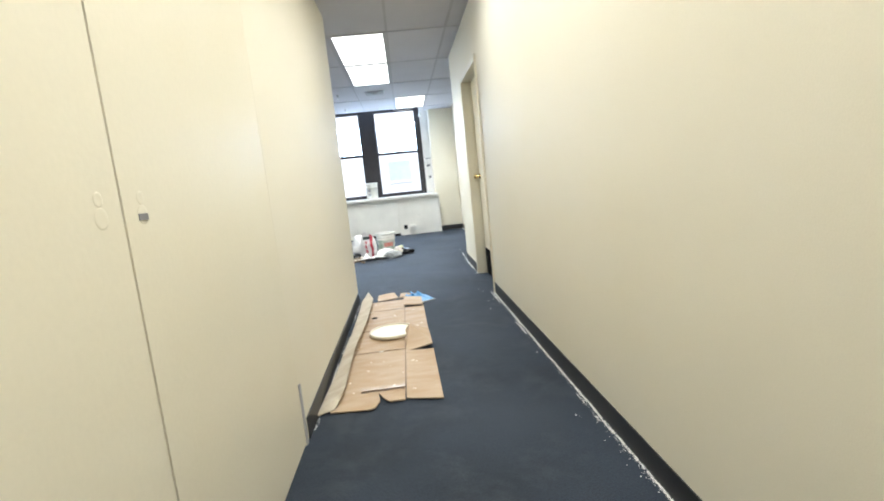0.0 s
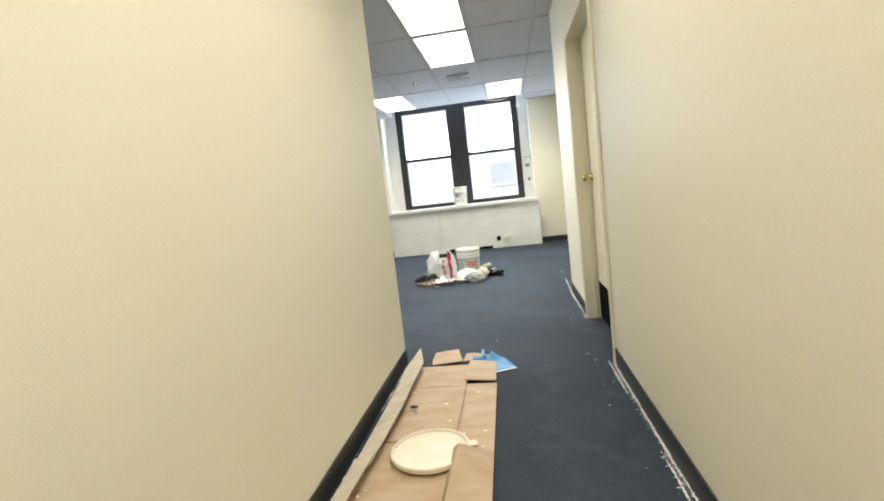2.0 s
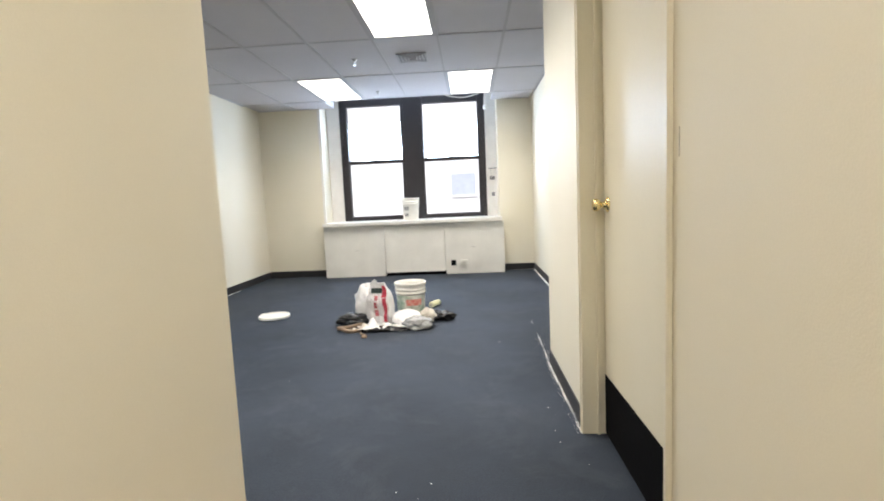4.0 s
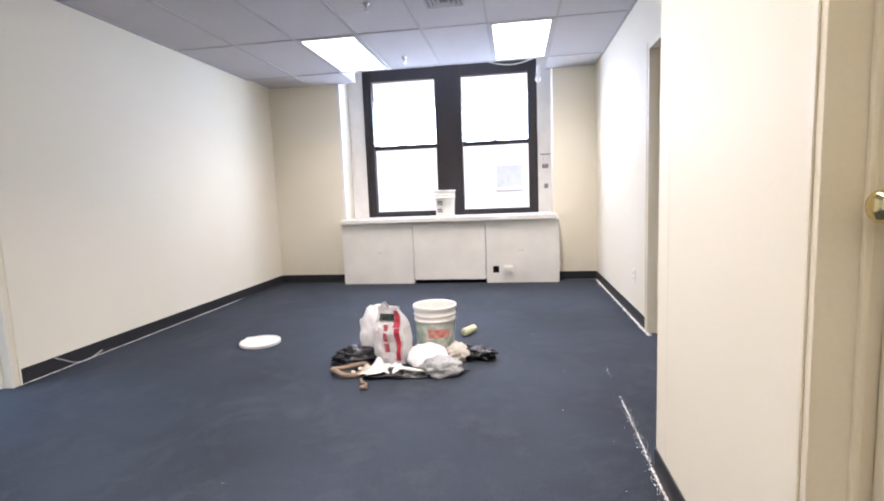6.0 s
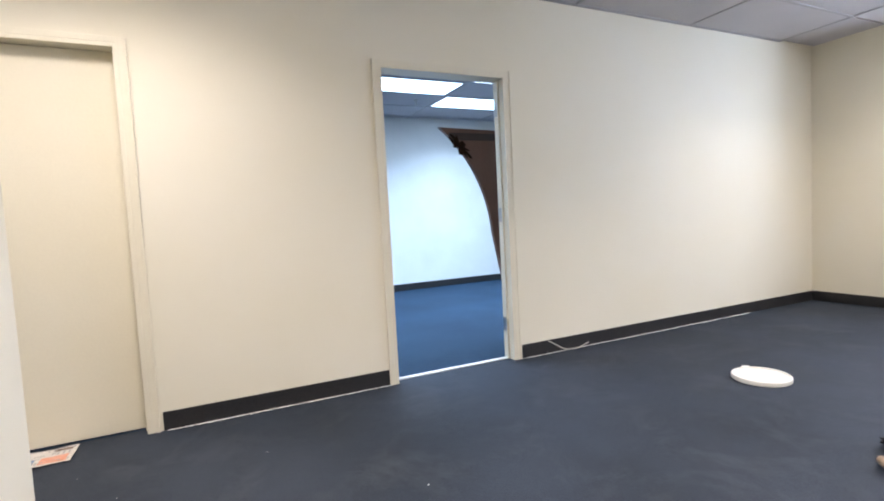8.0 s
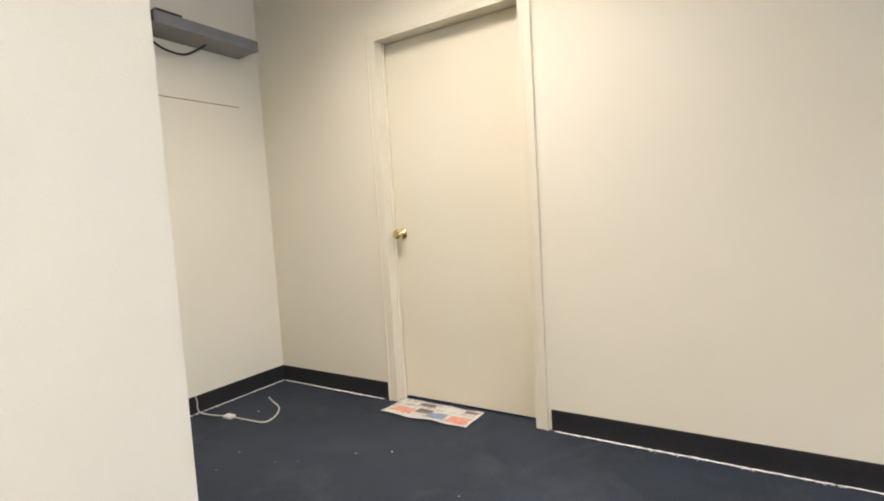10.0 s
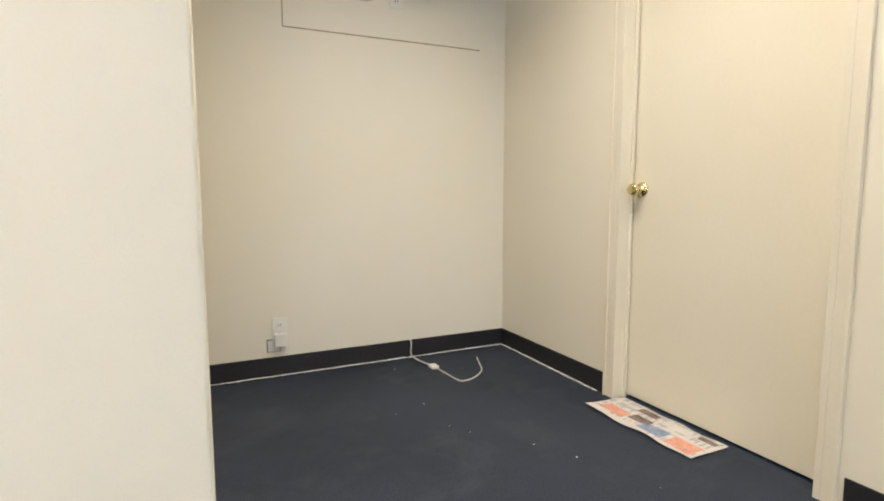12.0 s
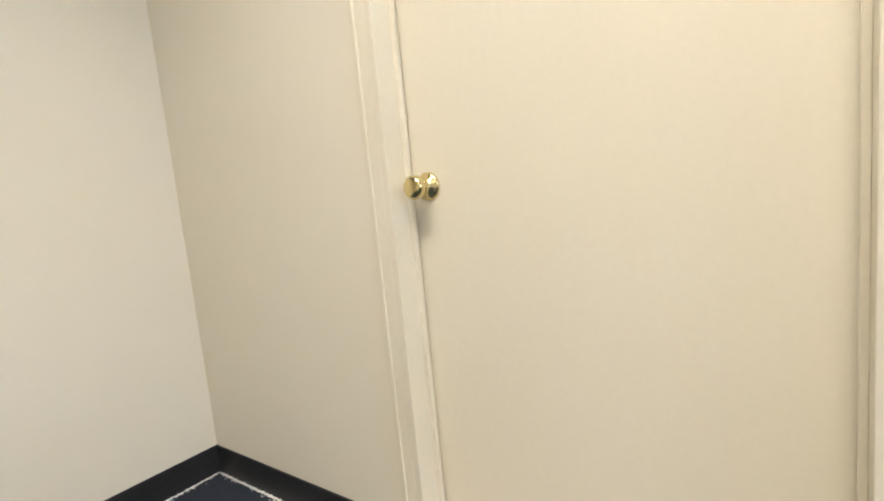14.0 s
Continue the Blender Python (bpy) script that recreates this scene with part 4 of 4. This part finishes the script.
def rag(at, turn, sx, sy, height, seed, mat, label, name="rag"):
    """A folded piece of cloth lying in waves on the floor."""
    bm = bmesh.new()
    n = 22
    rows = []
    for i in range(n + 1):
        row = []
        for j in range(n + 1):
            u, v = i / n - 0.5, j / n - 0.5
            p = Vector((u * 2.6 + seed, v * 2.6, seed))
            edge = 1 + 0.3 * noise.noise(p * 0.7 + Vector((5, 1, 2)))
            z = height * (0.5 + noise.noise(p)) * (1.15 - 1.6 * max(abs(u), abs(v))) + 0.25 * height * abs(noise.noise(p * 2.7))
            row.append(bm.verts.new((u * sx * edge, v * sy * edge, max(z, 0.0) + 0.006)))
        rows.append(row)
    for a, b2 in zip(rows, rows[1:]):
        for j in range(n):
            bm.faces.new((a[j], a[j + 1], b2[j + 1], b2[j]))
    low = [bm.verts.new(v.co - Vector((0, 0, 0.004))) for v in rows[0]]
    for j in range(n):
        bm.faces.new((rows[0][j], rows[0][j + 1], low[j + 1], low[j]))
    return tagged(part(name, moved(bm, pose(at[0], at[1], 0, 0, 0, turn)), mat, None, "", True), label, "rag")


rag((-0.42, 2.90), 20, 0.24, 0.17, 0.10, 1.3, WHITE_BAG, "crumpled white rag on the carpet")
rag((-0.53, 2.86), -30, 0.15, 0.10, 0.07, 4.1, CLOTH, "small stained tan rag")
tagged(part("scraper", moved(boxes((-0.11, 0.11, -0.013, 0.013, 0.0, 0.014), bevel=0.004), pose(-0.24, 2.885, 0.03, 0, 6, -6)), WHITE_PLASTIC),
       "long white plastic scraper across the rags", "scraper")
ob = thing("paint_roller", (0.045, 3.80, 0.0), "yellowed paint roller sleeve lying on the carpet", "paint roller", turn=62)
part("sleeve", moved(lathe([(0.014, -0.075), (0.026, -0.075), (0.031, -0.07), (0.031, 0.07), (0.026, 0.075), (0.014, 0.075)], 24), pose(0, 0, 0.031, 0, 90, 0)), NAP, ob, smooth=True)
part("core", moved(lathe([(0.013, -0.077), (0.0135, 0.077)], 16), pose(0, 0, 0.031, 0, 90, 0)), STEEL, ob, smooth=True)

# newspaper in front of the closed door
PAPER = surface("newsprint", (0.66, 0.63, 0.58), 0.9, vary=0.06, scale=18, fine=140, bump=0.1, hue=(0.50, 0.48, 0.45))
INK_ORANGE = surface("orange_newsprint", (0.66, 0.28, 0.18), 0.9, vary=0.25, scale=30, fine=140, bump=0.0, hue=(0.72, 0.50, 0.40))
INK_BLUE = surface("blue_newsprint", (0.16, 0.24, 0.38), 0.9, vary=0.25, scale=30, fine=140, bump=0.0, hue=(0.45, 0.50, 0.58))
INK_BROWN = surface("brown_newsprint", (0.14, 0.09, 0.07), 0.9, vary=0.3, scale=30, fine=140, bump=0.0, hue=(0.45, 0.38, 0.32))
news = thing("newspaper", (-2.668, -0.30, 0.0), "open newspaper sheet with coloured pictures by the closed door", "newspaper")


def sheet(x0, x1, y0, y1, lift, n=14, ragged=0.0):
    bm = bmesh.new()
    rows = []
    for i in range(n + 1):
        row = []
        for j in range(n + 1):
            x, y = x0 + (x1 - x0) * i / n, y0 + (y1 - y0) * j / n
            w = 0.006 + 0.008 * max(0, noise.noise(Vector((x * 7, y * 7, 3)))) + 0.010 * max(0, (x - 0.05) / 0.07) * (0.5 + 0.5 * math.sin(y * 18))
            rx = ragged * noise.noise(Vector((y * 11, 4, 1))) if i in (0, n) else 0
            row.append(bm.verts.new((x + rx - 0.04 * (y + 0.25) * (x > 0), y, w + lift)))
        rows.append(row)
    for a, b2 in zip(rows, rows[1:]):
        for j in range(n):
            bm.faces.new((a[j], a[j + 1], b2[j + 1], b2[j]))
    return bm


part("page", sheet(-0.118, 0.10, -0.26, 0.25, 0.0, 20, 0.012), PAPER, news)
for x0, x1, y0, y1, mat, lb in ((-0.01, 0.06, -0.22, -0.10, INK_ORANGE, "orange picture"), (-0.03, 0.03, -0.09, 0.0, INK_BROWN, "brown picture"),
                                (0.0, 0.075, -0.01, 0.10, INK_BLUE, "blue picture"), (-0.01, 0.085, 0.12, 0.23, INK_ORANGE, "orange picture"),
                                (-0.10, -0.06, -0.12, -0.02, INK_BROWN, "dark print"), (-0.10, -0.07, 0.16, 0.23, INK_BROWN, "dark print"),
                                (-0.10, -0.05, 0.01, 0.13, PAPER, "pale print")):
    part("picture", sheet(x0, x1, y0, y1, 0.0015, 8), mat, news, lb)

lines = bmesh.new()
rnd = random.Random(5)
for col in range(4):
    x = -0.115 + 0.05 * col
    for k in range(44):
        y = -0.25 + 0.0112 * k
        if rnd.random() < 0.75:
            w = rnd.uniform(0.018, 0.04)
            z = 0.0068 + 0.008 * max(0, noise.noise(Vector((x * 7, y * 7, 3)))) + 0.010 * max(0, (x - 0.03) / 0.07) * (0.5 + 0.5 * math.sin(y * 18))
            block(lines, x, x + w, y, y + 0.005, z, z + 0.0006)
ob = part("print_lines", lines, surface("grey_newsprint_ink", (0.34, 0.33, 0.33), 0.9, vary=0.2, scale=40, fine=160, bump=0.0), news, "rows of grey print")
ob["kind"] = "stuff"

# ---- corridor: flattened cardboard, lid, dustpan ----
PALE_CARD = surface("dusty_pale_cardboard", (0.64, 0.585, 0.48), 0.9, vary=0.06, scale=7, fine=150, bump=0.08, hue=(0.42, 0.33, 0.22), stretch=(1, 2, 1), tint_amount=0.7)
card = thing("cardboard_sheet", (0, 0, 0), "flattened brown cardboard box with splayed flaps on the carpet", "cardboard")


def flap(name, pts, lift, thick=0.006, label="", wave=0.004, seed=0, mat=CARDBOARD):
    """A cardboard panel from its outline (x, y, z), thickened and slightly warped."""
    bm = bmesh.new()
    top = [bm.verts.new(p) for p in pts]
    f = bm.faces.new(top)
    bmesh.ops.triangulate(bm, faces=[f])
    bmesh.ops.subdivide_edges(bm, edges=bm.edges[:], cuts=5, use_grid_fill=True)
    for v in bm.verts:
        v.co.z += lift + wave * (1 + noise.noise(Vector((v.co.x * 5 + seed, v.co.y * 4, seed))))
    geo = bmesh.ops.extrude_face_region(bm, geom=bm.faces[:])
    for g in geo["geom"]:
        if isinstance(g, bmesh.types.BMVert):
            g.co.z -= thick
    return part(name, bm, mat, card, label)


flap("panel", [(-0.255, -2.16, 0), (-0.06, -2.185, 0), (-0.035, -2.17, 0), (-0.015, -2.10, 0), (-0.03, -1.99, 0), (0.0, -2.07, 0), (0.03, -2.12, 0),
               (0.11, -2.12, 0), (0.115, -1.36, 0), (-0.245, -1.36, 0)], 0.008, seed=1)
flap("panel", [(-0.245, -1.355, 0), (0.115, -1.355, 0), (0.112, -0.30, 0), (-0.235, -0.30, 0)], 0.008, seed=2)
flap("panel", [(-0.235, -0.295, 0), (0.112, -0.295, 0), (0.11, 0.03, 0), (-0.20, 0.03, 0)], 0.009, seed=3)
flap("side_flap", [(0.118, -2.10, 0), (0.30, -2.16, 0.0), (0.295, -1.42, 0), (0.118, -1.42, 0.006)], 0.010, seed=4)
flap("side_flap", [(0.116, -1.415, 0), (0.292, -1.40, 0.03), (0.285, -1.02, 0.012), (0.155, -1.06, 0.075), (0.114, -0.98, 0.01)], 0.010, seed=5)
flap("side_flap", [(0.114, -0.97, 0), (0.284, -1.01, 0.0), (0.278, -0.28, 0), (0.114, -0.28, 0)], 0.010, seed=6)
flap("side_flap", [(0.105, -0.275, 0.025), (0.275, -0.27, 0.012), (0.27, 0.03, 0.010), (0.11, 0.03, 0.03)], 0.010, seed=7)
flap("side_flap", [(-0.314, -2.18, 0), (-0.235, -2.13, 0.0), (-0.195, -2.02, 0.050), (-0.200, -1.40, 0.060), (-0.185, -1.10, 0.070), (-0.272, -1.08, 0.035), (-0.285, -1.60, 0.015)], 0.010, seed=8, mat=PALE_CARD)
flap("side_flap", [(-0.272, -1.15, 0.018), (-0.192, -1.13, 0.042), (-0.165, -0.66, 0.060), (-0.165, -0.33, 0.065), (-0.268, -0.28, 0.030)], 0.010, seed=9, mat=PALE_CARD)
flap("side_flap", [(-0.270, -0.33, 0.022), (-0.172, -0.36, 0.050), (-0.165, -0.05, 0.060), (-0.225, 0.20, 0.070), (-0.272, -0.05, 0.040)], 0.010, seed=10, mat=PALE_CARD)
flap("torn_piece", [(-0.13, 0.04, 0.012), (-0.05, 0.06, 0.012), (0.06, 0.08, 0.015), (0.045, 0.13, 0.020), (0.016, 0.257, 0.030), (-0.06, 0.240, 0.030), (-0.135, 0.235, 0.020), (-0.14, 0.12, 0.012)], 0.006, seed=11)
flap("torn_piece", [(0.065, 0.05, 0.020), (0.12, 0.06, 0.020), (0.215, 0.115, 0.030), (0.13, 0.135, 0.040), (0.08, 0.13, 0.040)], 0.006, seed=12)
# Small black lump added in place of a dark mark on the board.
part("dark_mark", moved(crumpled((0.022, 0.012), 0.008, 41, 0.4, 2.2, 2), pose(-0.13, -0.57, 0.022)), BLACK_RUBBER, card, "small black lump for a dark mark in the cardboard")
part("crease", boxes((-0.235, 0.11, -0.905, -0.897, 0.0195, 0.0215), (0.113, 0.117, -2.05, -0.30, 0.0175, 0.0195)), HOSE, card, "dark fold creases")
TAPE = surface("clear_packing_tape", (0.50, 0.37, 0.235), 0.3, vary=0.05, scale=14, fine=60, bump=0.05)
part("tape", boxes((-0.12, 0.11, -1.985, -1.945, 0.0225, 0.0235)), TAPE, card, "shiny strip of packing tape")
drips = bmesh.new()
rnd = random.Random(21)
for k in range(46):
    x, y = rnd.uniform(-0.2, 0.26), rnd.uniform(-2.05, 0.0)
    r = rnd.uniform(0.003, 0.013) * (1.3 if -1.95 < y < -1.3 and abs(x) < 0.1 else 0.6)
    bmesh.ops.create_circle(drips, cap_ends=True, segments=9, radius=r, matrix=Matrix.Translation((x, y, 0.0245)) @ Matrix.Rotation(rnd.uniform(0, 3), 4, 'Z') @ Matrix.Diagonal((1, rnd.uniform(0.5, 2.2), 1, 1)))
ob = part("paint_drips", drips, CREAM_PLASTIC, card, "cream paint drips")
ob["kind"] = "stuff"

lid((0.025, -1.0, 0.022), 10, "cream paint-smeared bucket lid on the cardboard", CREAM_PLASTIC, r=0.165, h=0.022)

pan = thing("dustpan", (0.272, -0.095, 0.0), "dusty blue plastic dustpan lying on the carpet", "dustpan", turn=24)
bm = bmesh.new()
nx, ny = 10, 10
rows = []
for j in range(ny + 1):
    v = j / ny
    half = 0.13 - 0.02 * v - 0.05 * max(0, v - 0.7) / 0.3
    rows.append([bm.verts.new((half * (2 * i / nx - 1), 0.21 * v, 0.004 + 0.006 * v + 0.022 * v * abs(2 * i / nx - 1) ** 6 + 0.03 * max(0, v - 0.8) / 0.2)) for i in range(nx + 1)])
for a, b2 in zip(rows, rows[1:]):
    for i in range(nx):
        bm.faces.new((a[i], a[i + 1], b2[i + 1], b2[i]))
geo = bmesh.ops.extrude_face_region(bm, geom=bm.faces[:])
for g in geo["geom"]:
    if isinstance(g, bmesh.types.BMVert):
        g.co.z -= 0.003
part("tray", bm, BLUE_PLASTIC, pan, smooth=True)
part("handle", tube(spline([(0, 0.195, 0.033), (0.01, 0.24, 0.036), (0.03, 0.29, 0.03), (0.05, 0.345, 0.022)]), 0.012, 10), BLUE_PLASTIC, pan, smooth=True)
part("rubber_edge", boxes((-0.13, 0.13, -0.006, 0.004, 0.001, 0.006), bevel=0.001), WHITE_PLASTIC, pan, "pale worn front edge")

# ---- plaster dust and debris ----


def dust_line(points, width, seed, gaps=0.25, flake=1.0):
    """A line of white dust on the carpet: a thin core and many small flakes, thinning out sideways."""
    bm = bmesh.new()
    rnd = random.Random(seed)
    for (x0, y0), (x1, y1) in zip(points, points[1:]):
        length = math.hypot(x1 - x0, y1 - y0)
        ux, uy = (x1 - x0) / length, (y1 - y0) / length
        for k in range(int(length * 1100)):
            s = rnd.uniform(0, length)
            dense = noise.noise(Vector((s * 2.3, seed * 3.7, 1.0))) + 0.5 * noise.noise(Vector((s * 9, seed * 1.7, 4.0))) + 1 - 2 * gaps
            if rnd.random() > 1.6 * dense:
                continue
            core = rnd.random() < 0.6
            o = rnd.gauss(0, 0.12 * width if core else 0.55 * width) + 0.25 * width * noise.noise(Vector((s * 6, seed, 9.0)))
            r = flake * rnd.uniform(0.0012, 0.0034) * (1.0 if core else 0.7)
            cx, cy, turn = x0 + ux * s - uy * o, y0 + uy * s + ux * o, rnd.uniform(0, 6)
            stretch = rnd.uniform(1.0, 2.6)
            ring = []
            for q in range(5):
                a = q * 1.257 + turn
                u, v = r * stretch * math.cos(a), r * rnd.uniform(0.6, 1.0) * math.sin(a)
                ring.append(bm.verts.new((cx + ux * u - uy * v, cy + uy * u + ux * v, 0.0025)))
            tip = bm.verts.new((cx, cy, 0.0025 + r * 0.6))
            for q in range(5):
                bm.faces.new((ring[q], ring[(q + 1) % 5], tip))
    ob = part("dust_line", bm, PLASTER)
    return tagged(ob, "broken line of white plaster dust along the baseboard", "dust", "", "stuff")


c = 0.014
dust_line([(XCR - 0.012, -5.5), (XCR - 0.014, EY0 + 0.02)], 0.018, 1, 0.02, 1.0)
dust_line([(XCR - 0.030, -2.6), (XCR - 0.036, EY0 + 0.05)], 0.012, 2, 0.46)
dust_line([(XCR - 0.012, EY1 - 0.02), (XCR - 0.012, YS + 0.02)], 0.024, 3, 0.1, 1.0)
dust_line([(XCR - 0.010, YS - 0.02), (0.956, 2.20), (0.964, 2.62)], 0.020, 4, 0.30, 0.8)
dust_line([(0.967, 2.85), (0.976, 3.20)], 0.020, 5, 0.72, 0.5)
dust_line([(XCR - 0.012, 0.55), (XCR - 0.02, 0.92)], 0.030, 6, 0.5)
dust_line([(XCL + 0.013, -2.3), (XCL + 0.013, YB)], 0.010, 7, 0.5)
dust_line([(XW + c, BY1 + 0.08), (XW + c, AY0 - 0.03)], 0.013, 8, -0.1, 1.4)
dust_line([(XW + c, AY1 + 0.03), (XW + c, 5.2)], 0.014, 9, -0.1, 1.4)
dust_line([(XW + c, YA + 0.02), (XW + c, BY0 - 0.08)], 0.012, 10, -0.3, 1.3)
dust_line([(XW + 0.02, YA + c), (-0.45, YA + c)], 0.014, 11, -0.3, 1.3)
dust_line([(XE - c, FY1 - 0.1), (XE - c, YN - 0.02)], 0.020, 12, -0.2, 1.9)
dust_line([(XE - 0.02, YN - c), (1.0, YN - c)], 0.012, 13, 0.35)
crumbs = bmesh.new()
rnd = random.Random(33)
spots = [(rnd.uniform(-2.6, 0.9), rnd.uniform(-1.4, 5.5)) for _ in range(26)] + [(rnd.uniform(0.0, 0.4), rnd.uniform(0.1, 0.5)) for _ in range(14)] \
    + [(rnd.uniform(-2.6, -1.3), rnd.uniform(-1.4, 0.6)) for _ in range(18)] + [(XCR - abs(rnd.gauss(0, 0.06)) - 0.01, rnd.uniform(-4, 2.4)) for _ in range(60)]
for x, y in spots:
    if XB - 0.05 < x < XCL + 0.3 and y < YB + 0.05:
        continue
    bmesh.ops.create_icosphere(crumbs, subdivisions=1, radius=rnd.uniform(0.001, 0.0035), matrix=Matrix.Translation((x, y, 0.002)) @ Matrix.Diagonal((1, rnd.uniform(0.6, 1.6), 0.6, 1)))
tagged(part("plaster_crumbs", crumbs, PLASTER), "small crumbs of white plaster scattered on the carpet", "crumbs", "", "stuff")
